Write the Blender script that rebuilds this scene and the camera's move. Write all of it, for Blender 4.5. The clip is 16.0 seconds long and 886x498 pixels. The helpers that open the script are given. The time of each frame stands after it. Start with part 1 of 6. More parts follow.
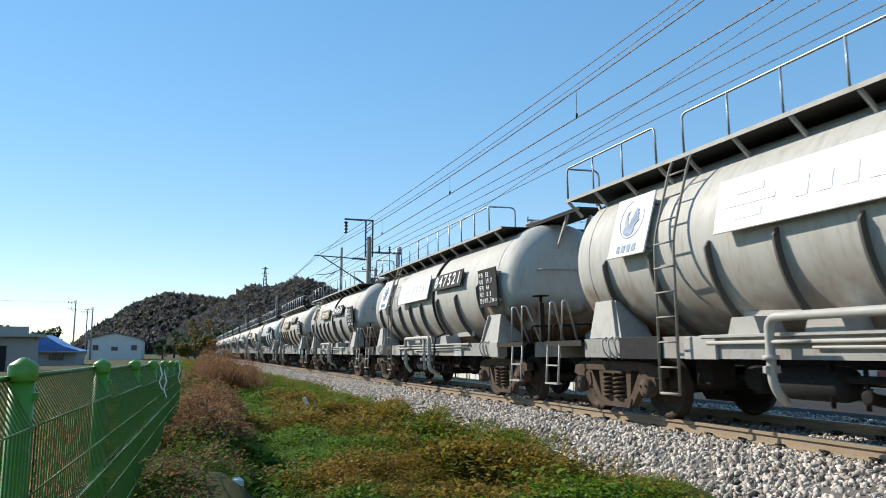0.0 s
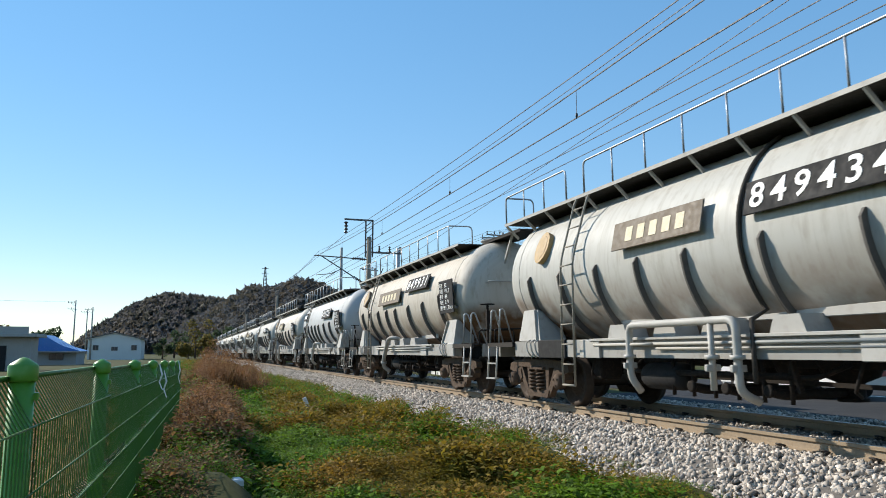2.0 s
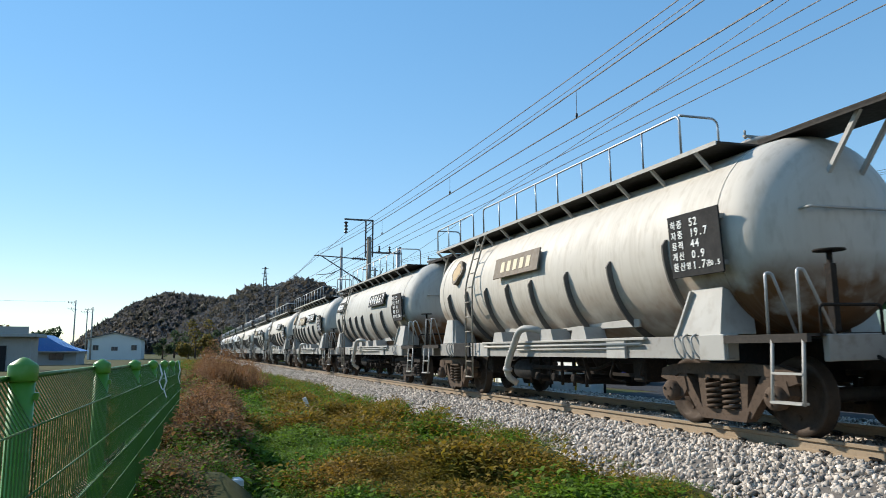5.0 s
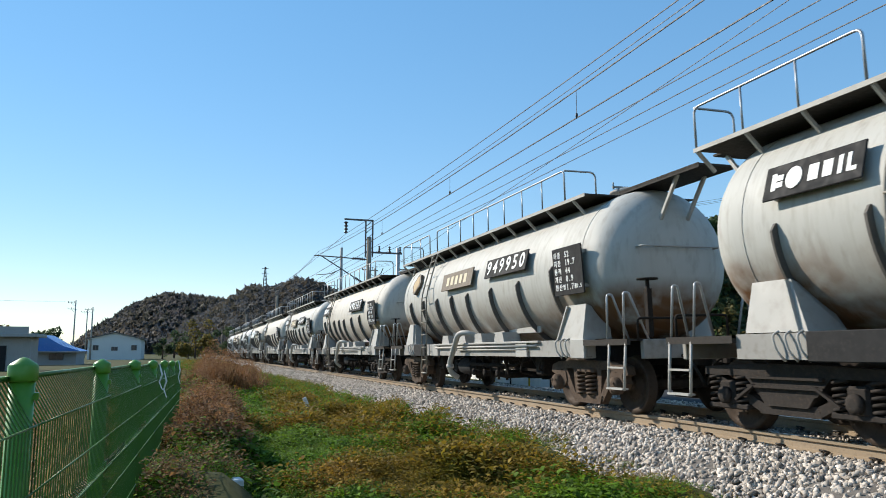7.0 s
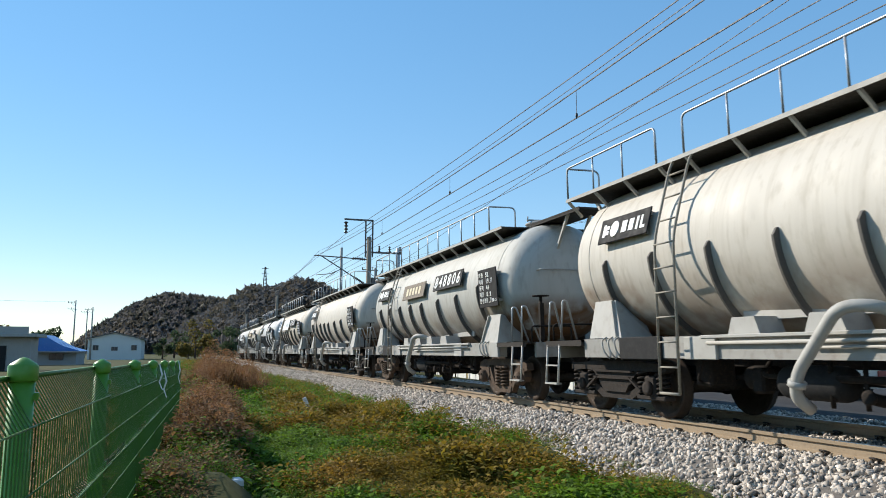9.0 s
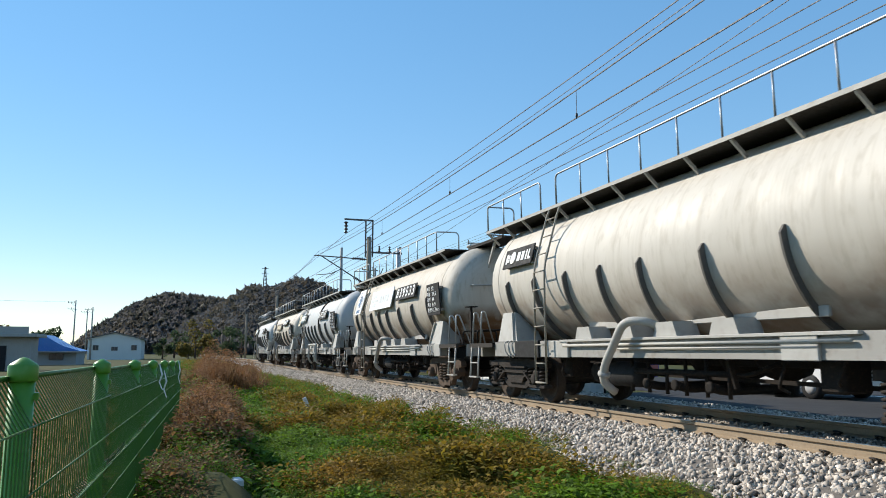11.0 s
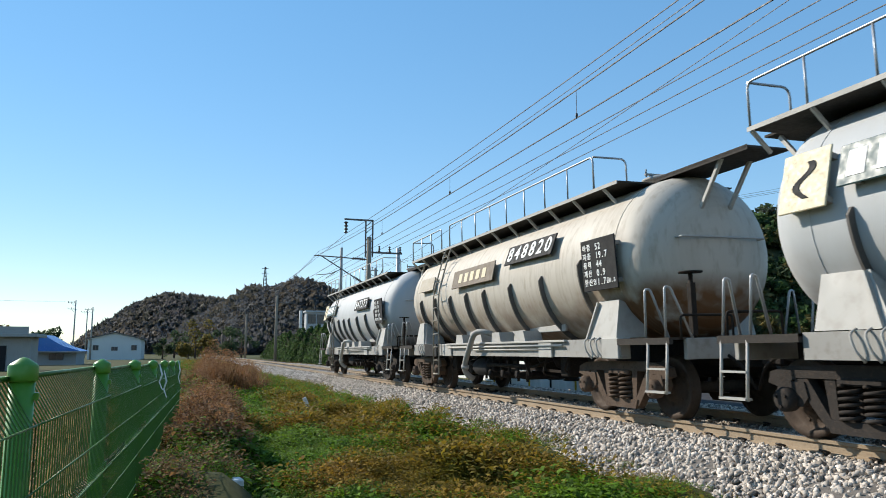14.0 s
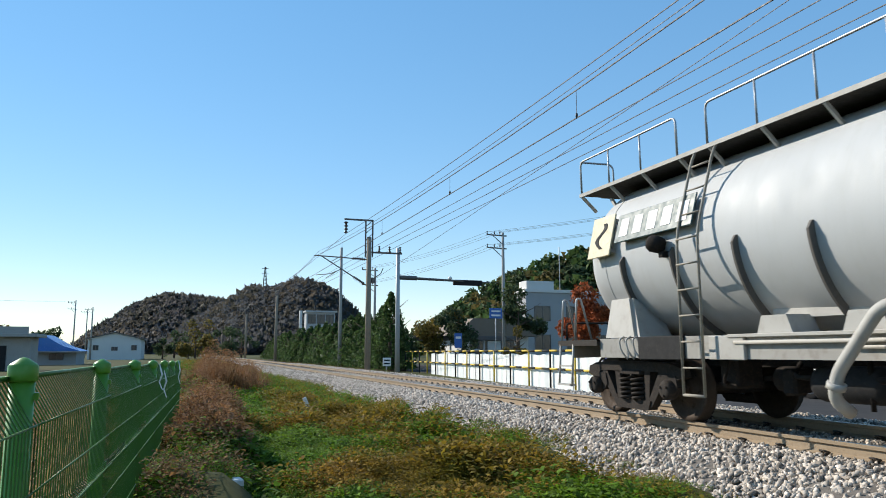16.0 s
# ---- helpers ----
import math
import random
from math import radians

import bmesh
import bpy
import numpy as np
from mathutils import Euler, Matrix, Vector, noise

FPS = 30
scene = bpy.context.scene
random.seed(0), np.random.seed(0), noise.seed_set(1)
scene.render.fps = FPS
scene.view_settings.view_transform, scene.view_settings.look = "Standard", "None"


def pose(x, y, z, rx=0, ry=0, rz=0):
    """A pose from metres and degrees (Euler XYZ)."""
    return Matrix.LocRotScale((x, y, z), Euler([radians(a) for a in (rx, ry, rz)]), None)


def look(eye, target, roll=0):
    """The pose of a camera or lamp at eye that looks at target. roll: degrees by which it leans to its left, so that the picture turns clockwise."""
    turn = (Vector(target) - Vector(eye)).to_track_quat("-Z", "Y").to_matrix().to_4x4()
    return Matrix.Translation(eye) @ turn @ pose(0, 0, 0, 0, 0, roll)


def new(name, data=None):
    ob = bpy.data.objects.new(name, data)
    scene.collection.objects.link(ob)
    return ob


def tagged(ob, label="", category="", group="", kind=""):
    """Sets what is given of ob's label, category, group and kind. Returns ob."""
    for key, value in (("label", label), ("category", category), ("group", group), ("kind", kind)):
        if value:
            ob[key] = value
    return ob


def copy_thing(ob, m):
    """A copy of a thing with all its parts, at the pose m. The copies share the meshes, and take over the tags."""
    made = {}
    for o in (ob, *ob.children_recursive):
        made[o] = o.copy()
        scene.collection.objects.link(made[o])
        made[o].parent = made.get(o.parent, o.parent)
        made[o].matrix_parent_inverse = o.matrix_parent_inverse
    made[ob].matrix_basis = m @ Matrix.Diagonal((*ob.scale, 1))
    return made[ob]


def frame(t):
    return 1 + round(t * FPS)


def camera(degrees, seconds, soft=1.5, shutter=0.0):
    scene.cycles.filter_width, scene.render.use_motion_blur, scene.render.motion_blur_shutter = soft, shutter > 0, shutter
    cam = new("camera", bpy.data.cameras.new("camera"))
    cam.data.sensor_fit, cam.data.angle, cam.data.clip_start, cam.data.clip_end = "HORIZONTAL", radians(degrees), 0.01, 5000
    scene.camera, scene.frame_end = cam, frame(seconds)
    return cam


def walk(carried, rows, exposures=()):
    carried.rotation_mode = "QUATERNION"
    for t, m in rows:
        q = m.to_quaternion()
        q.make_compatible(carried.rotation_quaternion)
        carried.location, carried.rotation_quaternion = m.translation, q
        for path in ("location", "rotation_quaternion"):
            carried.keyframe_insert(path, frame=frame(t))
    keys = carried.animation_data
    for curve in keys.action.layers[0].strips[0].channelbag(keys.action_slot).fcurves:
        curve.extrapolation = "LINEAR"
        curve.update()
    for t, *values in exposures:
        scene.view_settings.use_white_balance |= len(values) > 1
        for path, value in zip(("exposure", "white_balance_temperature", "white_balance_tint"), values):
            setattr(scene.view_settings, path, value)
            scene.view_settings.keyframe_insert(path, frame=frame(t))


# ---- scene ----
cam = camera(61.8, 16.0, soft=0.9, shutter=0.05)
EYE_POSE = pose(0, 0, 0.925, 97.95, 0, -19.0)
walk(cam, [(0, EYE_POSE), (16, EYE_POSE)], [(0, 0.0), (16, 0.0)])

# ---- world and sun ----
SUN_TO = Vector((-0.52, 0.62, 0.51)).normalized()
world = bpy.data.worlds.new("sky")
scene.world = world
world.use_nodes = True
wn = world.node_tree
wn.nodes.clear()
sky = wn.nodes.new("ShaderNodeTexSky")
sky.sky_type, sky.sun_disc = "NISHITA", False
sky.sun_elevation = math.asin(SUN_TO.z)
sky.sun_rotation = math.atan2(SUN_TO.x, SUN_TO.y)
sky.altitude, sky.air_density, sky.dust_density, sky.ozone_density = 100, 1.0, 0.0, 3.6
bg = wn.nodes.new("ShaderNodeBackground")
bg.inputs["Strength"].default_value = 0.15
out = wn.nodes.new("ShaderNodeOutputWorld")
sat = wn.nodes.new("ShaderNodeHueSaturation")
sat.inputs["Saturation"].default_value, sat.inputs["Value"].default_value = 1.68, 2.6
haze = wn.nodes.new("ShaderNodeGamma")
haze.inputs["Gamma"].default_value = 0.5
wn.links.new(sky.outputs[0], haze.inputs["Color"])
wn.links.new(haze.outputs[0], sat.inputs["Color"])
wn.links.new(sat.outputs[0], bg.inputs["Color"])
wn.links.new(bg.outputs[0], out.inputs["Surface"])
sun_data = bpy.data.lights.new("sun", "SUN")
sun_data.energy, sun_data.angle, sun_data.color = 6.3, radians(0.5), (1.0, 0.92, 0.80)
sun = new("sun", sun_data)
sun.matrix_world = look((-40, 20, 40), Vector((-40, 20, 40)) - SUN_TO)


# ---- materials ----
def material(name, base, rough=0.6, metal=0.0, second=None, third=None, scale=4.0, fine=40.0,
             mix=0.5, spots=0.3, bump=0.15, bump_scale=60.0, island=0.0, streak=(1, 1, 1), spec=0.5):
    """A painted, worn or natural surface: base and second colour by large noise, third by fine spots, relief by noise."""
    m = bpy.data.materials.new(name)
    m.use_nodes = True
    nt = m.node_tree
    nodes, links = nt.nodes, nt.links
    b = nodes["Principled BSDF"]
    b.inputs["Roughness"].default_value, b.inputs["Metallic"].default_value = rough, metal
    b.inputs["Specular IOR Level"].default_value = spec
    tc = nodes.new("ShaderNodeTexCoord")
    mp = nodes.new("ShaderNodeMapping")
    mp.inputs["Scale"].default_value = streak
    links.new(tc.outputs["Object"], mp.inputs["Vector"])
    vec = mp.outputs["Vector"]
    second = second or tuple(c * 0.75 for c in base)
    third = third or tuple(c * 0.5 for c in base)

    def noisy(sc, lo, hi, detail=6.0):
        n = nodes.new("ShaderNodeTexNoise")
        n.inputs["Scale"].default_value, n.inputs["Detail"].default_value = sc, detail
        links.new(vec, n.inputs["Vector"])
        r = nodes.new("ShaderNodeMapRange")
        r.inputs["From Min"].default_value, r.inputs["From Max"].default_value = lo, hi
        links.new(n.outputs["Fac"], r.inputs["Value"])
        return r.outputs["Result"]

    def blend(fac, a, c, amount=1.0):
        x = nodes.new("ShaderNodeMix")
        x.data_type = "RGBA"
        mul = nodes.new("ShaderNodeMath")
        mul.operation = "MULTIPLY"
        mul.inputs[1].default_value = amount
        links.new(fac, mul.inputs[0])
        links.new(mul.outputs[0], x.inputs["Factor"])
        for sock, v in ((x.inputs["A"], a), (x.inputs["B"], c)):
            if isinstance(v, tuple):
                sock.default_value = (*v, 1)
            else:
                links.new(v, sock)
        return x.outputs["Result"]

    col = blend(noisy(scale, 0.5 - 0.25, 0.5 + 0.25), base, second, mix)
    col = blend(noisy(fine, 0.52, 0.70), col, third, spots)
    if island:
        g = nodes.new("ShaderNodeNewGeometry")
        hsv = nodes.new("ShaderNodeHueSaturation")
        r = nodes.new("ShaderNodeMapRange")
        r.inputs["To Min"].default_value, r.inputs["To Max"].default_value = 1 - island, 1 + island
        links.new(g.outputs["Random Per Island"], r.inputs["Value"])
        links.new(r.outputs["Result"], hsv.inputs["Value"])
        links.new(col, hsv.inputs["Color"])
        col = hsv.outputs["Color"]
    links.new(col, b.inputs["Base Color"])
    rr = nodes.new("ShaderNodeMapRange")
    rr.inputs["To Min"].default_value, rr.inputs["To Max"].default_value = max(rough - 0.12, 0.05), min(rough + 0.12, 1)
    links.new(noisy(scale * 3, 0.3, 0.7), rr.inputs["Value"])
    links.new(rr.outputs["Result"], b.inputs["Roughness"])
    if bump:
        n = nodes.new("ShaderNodeTexNoise")
        n.inputs["Scale"].default_value, n.inputs["Detail"].default_value = bump_scale, 5
        links.new(tc.outputs["Object"], n.inputs["Vector"])
        bp = nodes.new("ShaderNodeBump")
        bp.inputs["Strength"].default_value, bp.inputs["Distance"].default_value = bump, 0.01
        links.new(n.outputs["Fac"], bp.inputs["Height"])
        links.new(bp.outputs["Normal"], b.inputs["Normal"])
    return m


def tank_paint(name, base, dirt, rust_amount, dirt_amount):
    """Weathered tank paint: vertical run-off streaks, cement dust, and brown stains low on both ends."""
    m = material(name, base, 0.58, 0.0, tuple(c * 0.86 for c in base), dirt, 0.9, 9.0, 0.5, dirt_amount, 0.05, 30, 0, (1, 1, 0.35), 0.3)
    nt = m.node_tree
    nodes, links = nt.nodes, nt.links
    b = nodes["Principled BSDF"]
    col = b.inputs["Base Color"].links[0].from_socket
    tc = nodes.new("ShaderNodeTexCoord")
    sep = nodes.new("ShaderNodeSeparateXYZ")
    links.new(tc.outputs["Object"], sep.inputs[0])

    def math_node(op, a, c):
        n = nodes.new("ShaderNodeMath")
        n.operation, n.use_clamp = op, op in ("MULTIPLY",)
        for i, v in enumerate((a, c)):
            if isinstance(v, (int, float)):
                n.inputs[i].default_value = v
            else:
                links.new(v, n.inputs[i])
        return n.outputs[0]

    def ramp(v, lo, hi):
        r = nodes.new("ShaderNodeMapRange")
        r.inputs["From Min"].default_value, r.inputs["From Max"].default_value = lo, hi
        links.new(v, r.inputs["Value"])
        return r.outputs["Result"]
    ends = ramp(math_node("ABSOLUTE", sep.outputs["Y"], 0), 3.6, 5.0)
    ends.node.inputs["To Min"].default_value = 0.3
    low = ramp(sep.outputs["Z"], 2.1, 1.3)
    n = nodes.new("ShaderNodeTexNoise")
    n.inputs["Scale"].default_value, n.inputs["Detail"].default_value = 2.2, 8
    links.new(tc.outputs["Object"], n.inputs["Vector"])
    fac = math_node("MULTIPLY", math_node("MULTIPLY", ends, low), ramp(n.outputs["Fac"], 0.28, 0.58))
    fac = math_node("MULTIPLY", fac, rust_amount)
    mix = nodes.new("ShaderNodeMix")
    mix.data_type = "RGBA"
    links.new(fac, mix.inputs["Factor"])
    links.new(col, mix.inputs["A"])
    mix.inputs["B"].default_value = (0.16, 0.075, 0.03, 1)
    # thin vertical run-off streaks
    mp = nodes.new("ShaderNodeMapping")
    mp.inputs["Scale"].default_value = (1.2, 14, 0.5)
    links.new(tc.outputs["Object"], mp.inputs["Vector"])
    s = nodes.new("ShaderNodeTexNoise")
    s.inputs["Scale"].default_value, s.inputs["Detail"].default_value = 1.0, 4
    links.new(mp.outputs["Vector"], s.inputs["Vector"])
    mix2 = nodes.new("ShaderNodeMix")
    mix2.data_type = "RGBA"
    links.new(math_node("MULTIPLY", ramp(s.outputs["Fac"], 0.5, 0.75), dirt_amount * 0.8), mix2.inputs["Factor"])
    links.new(mix.outputs["Result"], mix2.inputs["A"])
    mix2.inputs["B"].default_value = (*dirt, 1)
    links.new(mix2.outputs["Result"], b.inputs["Base Color"])
    return m


PAINT = {
    "beige": tank_paint("tank_beige", (0.54, 0.505, 0.445), (0.33, 0.29, 0.23), 2.2, 0.40),
    "grey": tank_paint("tank_grey", (0.46, 0.455, 0.42), (0.28, 0.25, 0.21), 2.4, 0.42),
    "clean": tank_paint("tank_clean", (0.45, 0.465, 0.47), (0.38, 0.385, 0.37), 0.6, 0.18),
    "warm": tank_paint("tank_warm", (0.50, 0.46, 0.395), (0.30, 0.25, 0.19), 2.6, 0.50),
}
M_FRAME = material("frame_grey_paint", (0.33, 0.32, 0.295), 0.65, 0, (0.20, 0.19, 0.175), (0.12, 0.09, 0.07), 1.2, 7, 0.6, 0.4, 0.05)
M_FRAMELIGHT = material("frame_light_paint", (0.41, 0.40, 0.37), 0.6, 0, (0.31, 0.29, 0.26), (0.20, 0.16, 0.12), 1.2, 7, 0.5, 0.25, 0.04)
M_DARK = material("grimy_steel", (0.022, 0.019, 0.017), 0.75, 0.1, (0.02, 0.017, 0.015), (0.06, 0.042, 0.03), 5, 30, 0.6, 0.5, 0.3, spec=0.12)
M_BLACK = material("black_paint", (0.022, 0.022, 0.023), 0.75, 0, (0.018, 0.018, 0.018), (0.05, 0.045, 0.04), 3, 25, 0.5, 0.3, 0.05, spec=0.2)
M_BAND = material("band_dark", (0.05, 0.045, 0.04), 0.75, 0, (0.035, 0.031, 0.028), (0.09, 0.07, 0.055), 6, 30, 0.5, 0.4, 0.1, spec=0.12)
M_LADDER = material("ladder_paint", (0.27, 0.25, 0.21), 0.7, 0, (0.18, 0.16, 0.13), (0.10, 0.075, 0.05), 5, 30, 0.5, 0.4, 0.05)
# Grey rib paint, darkened to carry the shade of the side facing away.
M_RIB = material("rib_shaded_grey", (0.11, 0.10, 0.09), 0.75, 0, (0.08, 0.07, 0.06), (0.09, 0.075, 0.06), 6, 30, 0.5, 0.4, 0.1)
M_BOGIE = material("bogie_rust", (0.115, 0.082, 0.06), 0.8, 0.0, (0.065, 0.046, 0.035), (0.03, 0.023, 0.019), 4, 26, 0.7, 0.5, 0.35, spec=0.12)
M_BOGIEDARK = material("bogie_dark", (0.042, 0.036, 0.032), 0.8, 0.0, (0.025, 0.022, 0.02), (0.075, 0.055, 0.042), 4, 26, 0.7, 0.5, 0.35, spec=0.12)
M_WHEEL = material("wheel_steel", (0.075, 0.055, 0.042), 0.7, 0.2, (0.04, 0.03, 0.024), (0.03, 0.025, 0.02), 6, 30, 0.6, 0.4, 0.2, spec=0.12)
M_GALV = material("galvanised", (0.42, 0.43, 0.44), 0.45, 0.5, (0.32, 0.33, 0.34), (0.2, 0.19, 0.17), 6, 40, 0.5, 0.3, 0.05)
M_WHITE = material("white_enamel", (0.78, 0.78, 0.76), 0.45, 0, (0.68, 0.67, 0.64), (0.5, 0.45, 0.38), 3, 20, 0.5, 0.25, 0.03)
M_TEXT = material("white_lettering", (0.80, 0.80, 0.78), 0.6, 0, (0.7, 0.7, 0.68), (0.55, 0.52, 0.48), 8, 30, 0.4, 0.2, 0)
M_BLUE = material("blue_print", (0.05, 0.13, 0.26), 0.55, 0, (0.06, 0.14, 0.25), (0.12, 0.18, 0.26), 6, 30, 0.4, 0.2, 0)
M_FADED = material("faded_print", (0.52, 0.55, 0.55), 0.6, 0, (0.58, 0.6, 0.6), (0.65, 0.63, 0.58), 6, 30, 0.5, 0.3, 0)
M_CREAM = material("cream_letters", (0.62, 0.54, 0.36), 0.6, 0, (0.5, 0.42, 0.28), (0.3, 0.24, 0.16), 6, 30, 0.5, 0.4, 0)
M_BROWNBOARD = material("brown_board", (0.15, 0.115, 0.08), 0.7, 0, (0.11, 0.085, 0.06), (0.22, 0.18, 0.12), 4, 30, 0.5, 0.4, 0.1)
M_TANPLATE = material("tan_blank_plate", (0.40, 0.35, 0.27), 0.65, 0, (0.33, 0.28, 0.20), (0.22, 0.17, 0.11), 3, 20, 0.6, 0.4, 0.05)
M_GREENBOARD = material("dark_green_board", (0.035, 0.085, 0.09), 0.5, 0, (0.03, 0.07, 0.075), (0.07, 0.1, 0.1), 4, 30, 0.5, 0.3, 0.05)
M_PLAQUE = material("faded_orange_plaque", (0.42, 0.27, 0.10), 0.65, 0, (0.33, 0.24, 0.14), (0.25, 0.2, 0.15), 5, 20, 0.6, 0.4, 0.05)
M_RED = material("faded_red", (0.36, 0.08, 0.06), 0.6, 0, (0.3, 0.1, 0.08), (0.25, 0.15, 0.12), 6, 30, 0.5, 0.3, 0)
M_LENS = material("lamp_glass", (0.05, 0.02, 0.02), 0.1, 0, None, None, 4, 20, 0.2, 0.1, 0)

M_GROUND = material("soil_and_grass", (0.05, 0.065, 0.018), 0.95, 0, (0.085, 0.065, 0.03), (0.05, 0.055, 0.02), 0.35, 5, 0.8, 0.6, 0.6, 20, spec=0.1)
M_BALLAST = material("ballast_bed", (0.11, 0.098, 0.085), 0.9, 0, (0.20, 0.18, 0.16), (0.08, 0.07, 0.06), 14, 26, 0.8, 0.8, 1.0, 24, spec=0.2)
M_STONE = material("ballast_stone", (0.47, 0.42, 0.365), 0.85, 0, (0.37, 0.32, 0.265), (0.22, 0.17, 0.13), 4, 40, 0.7, 0.4, 0.3, 60, 0.6, spec=0.2)
M_RAILSIDE = material("rusty_rail", (0.31, 0.235, 0.155), 0.85, 0, (0.25, 0.185, 0.12), (0.17, 0.12, 0.08), 1.2, 30, 0.6, 0.4, 0.15)
M_RAILTOP = material("rail_head", (0.30, 0.28, 0.26), 0.35, 0.8, (0.25, 0.22, 0.2), (0.2, 0.16, 0.13), 2, 30, 0.5, 0.3, 0.02)
M_SLEEPER = material("concrete_sleeper", (0.29, 0.255, 0.21), 0.9, 0, (0.22, 0.19, 0.155), (0.15, 0.12, 0.1), 3, 25, 0.6, 0.4, 0.2)
M_CLIP = material("rail_clip", (0.05, 0.042, 0.036), 0.7, 0.3)
M_FENCE = material("green_fence_paint", (0.09, 0.26, 0.02), 0.36, 0, (0.08, 0.23, 0.02), (0.17, 0.34, 0.07), 3, 30, 0.4, 0.25, 0.03)
M_FENCEWIRE = material("green_wire_coating", (0.045, 0.14, 0.014), 0.5, 0, (0.04, 0.12, 0.014), (0.07, 0.16, 0.04), 3, 30, 0.4, 0.25, 0)
M_CONCRETE = material("concrete", (0.36, 0.345, 0.32), 0.85, 0, (0.29, 0.275, 0.255), (0.2, 0.19, 0.17), 0.8, 12, 0.6, 0.4, 0.2)
M_PLASTERWHITE = material("white_cladding", (0.62, 0.62, 0.60), 0.7, 0, (0.55, 0.55, 0.53), (0.45, 0.44, 0.41), 0.5, 10, 0.5, 0.2, 0.05)
M_GREYWALL = material("grey_render", (0.33, 0.34, 0.35), 0.8, 0, (0.28, 0.29, 0.3), (0.22, 0.22, 0.22), 0.6, 12, 0.5, 0.3, 0.1)
M_BLUEROOF = material("blue_sheet_roof", (0.03, 0.16, 0.46), 0.4, 0.1, (0.03, 0.13, 0.4), (0.05, 0.15, 0.3), 1, 14, 0.4, 0.3, 0.05)
M_BROWNROOF = material("brown_roof", (0.20, 0.155, 0.115), 0.8, 0, (0.16, 0.12, 0.09), (0.1, 0.08, 0.06), 2, 20, 0.5, 0.4, 0.1)
M_GLASS = material("window_glass", (0.03, 0.04, 0.05), 0.08, 0, None, None, 1, 5, 0.2, 0.1, 0)
M_WOODPOLE = material("concrete_mast", (0.29, 0.235, 0.175), 0.85, 0, (0.19, 0.15, 0.11), (0.16, 0.12, 0.09), 2, 20, 0.6, 0.4, 0.15)
M_STEEL = material("galvanised_dark", (0.14, 0.13, 0.125), 0.6, 0.4, (0.1, 0.09, 0.085), (0.08, 0.06, 0.05), 4, 30, 0.5, 0.4, 0.1)
M_PALE = material("pale_steel", (0.42, 0.43, 0.44), 0.5, 0.2, (0.36, 0.37, 0.38), (0.28, 0.27, 0.25), 4, 30, 0.5, 0.3, 0.05)
M_WIRE = material("copper_wire", (0.05, 0.05, 0.055), 0.6, 0.4, bump=0)
M_INSUL = material("porcelain", (0.07, 0.05, 0.045), 0.25, 0, bump=0)
M_ASPHALT = material("asphalt", (0.045, 0.045, 0.047), 0.95, 0, (0.055, 0.055, 0.055), (0.035, 0.035, 0.035), 0.5, 30, 0.6, 0.4, 0.2, spec=0.1)
M_HOARD = material("white_hoarding_sheet", (0.78, 0.79, 0.78), 0.6, 0, (0.68, 0.75, 0.74), (0.6, 0.6, 0.58), 0.6, 12, 0.6, 0.2, 0.05)
M_SAFEYELLOW = material("safety_yellow", (0.62, 0.42, 0.02), 0.5, 0, (0.55, 0.37, 0.03), (0.3, 0.22, 0.06), 3, 30, 0.4, 0.3, 0.05)
M_SIGNBLUE = material("road_sign_blue", (0.02, 0.12, 0.42), 0.4, 0, bump=0)
M_BARK = material("bark", (0.10, 0.07, 0.05), 0.9, 0, (0.07, 0.05, 0.035), (0.14, 0.11, 0.08), 6, 30, 0.6, 0.4, 0.5)


def leaf_material(name, base, second, island=0.5, large=0.4, shine=0.4):
    """Leaves: part of the light that falls on one side shines through to the other."""
    m = material(name, base, 0.7, 0, second, tuple(c * 0.6 for c in base), large, 8, 1.0, 0.3, 0, 10, island, spec=0.2)
    nodes, links = m.node_tree.nodes, m.node_tree.links
    b = nodes["Principled BSDF"]
    tr, mix = nodes.new("ShaderNodeBsdfTranslucent"), nodes.new("ShaderNodeMixShader")
    links.new(b.inputs["Base Color"].links[0].from_socket, tr.inputs["Color"])
    mix.inputs[0].default_value = shine
    links.new(b.outputs[0], mix.inputs[1])
    links.new(tr.outputs[0], mix.inputs[2])
    links.new(mix.outputs[0], nodes["Material Output"].inputs["Surface"])
    return m


L_EVERGREEN = leaf_material("evergreen_leaves", (0.055, 0.10, 0.03), (0.075, 0.12, 0.04), large=0.2)
L_PINE = leaf_material("pine_needles", (0.055, 0.085, 0.04), (0.07, 0.095, 0.045))
L_RED = leaf_material("red_maple_leaves", (0.36, 0.085, 0.03), (0.30, 0.10, 0.04))
L_YELLOW = leaf_material("autumn_leaves", (0.20, 0.14, 0.03), (0.10, 0.10, 0.03))
L_HILLRIGHT = leaf_material("hillside_leaves", (0.075, 0.09, 0.035), (0.16, 0.12, 0.04), 0.5, 0.03)
# Distance haze is mixed into these two leaf colours, blue-grey and low in contrast.
L_HILLFAR = leaf_material("hazed_far_leaves", (0.066, 0.076, 0.062), (0.105, 0.08, 0.06), 0.2, 0.012, 0.5)
L_HILLHAZE = leaf_material("hazed_wood_leaves", (0.08, 0.096, 0.108), (0.105, 0.096, 0.094), 0.16, 0.008, 0.55)
L_GRASS = leaf_material("weed_leaves_green", (0.085, 0.185, 0.012), (0.14, 0.205, 0.018), 0.6, 0.6)
L_OLIVE = leaf_material("weed_leaves_olive", (0.18, 0.16, 0.018), (0.27, 0.145, 0.02), 0.55, 0.6)
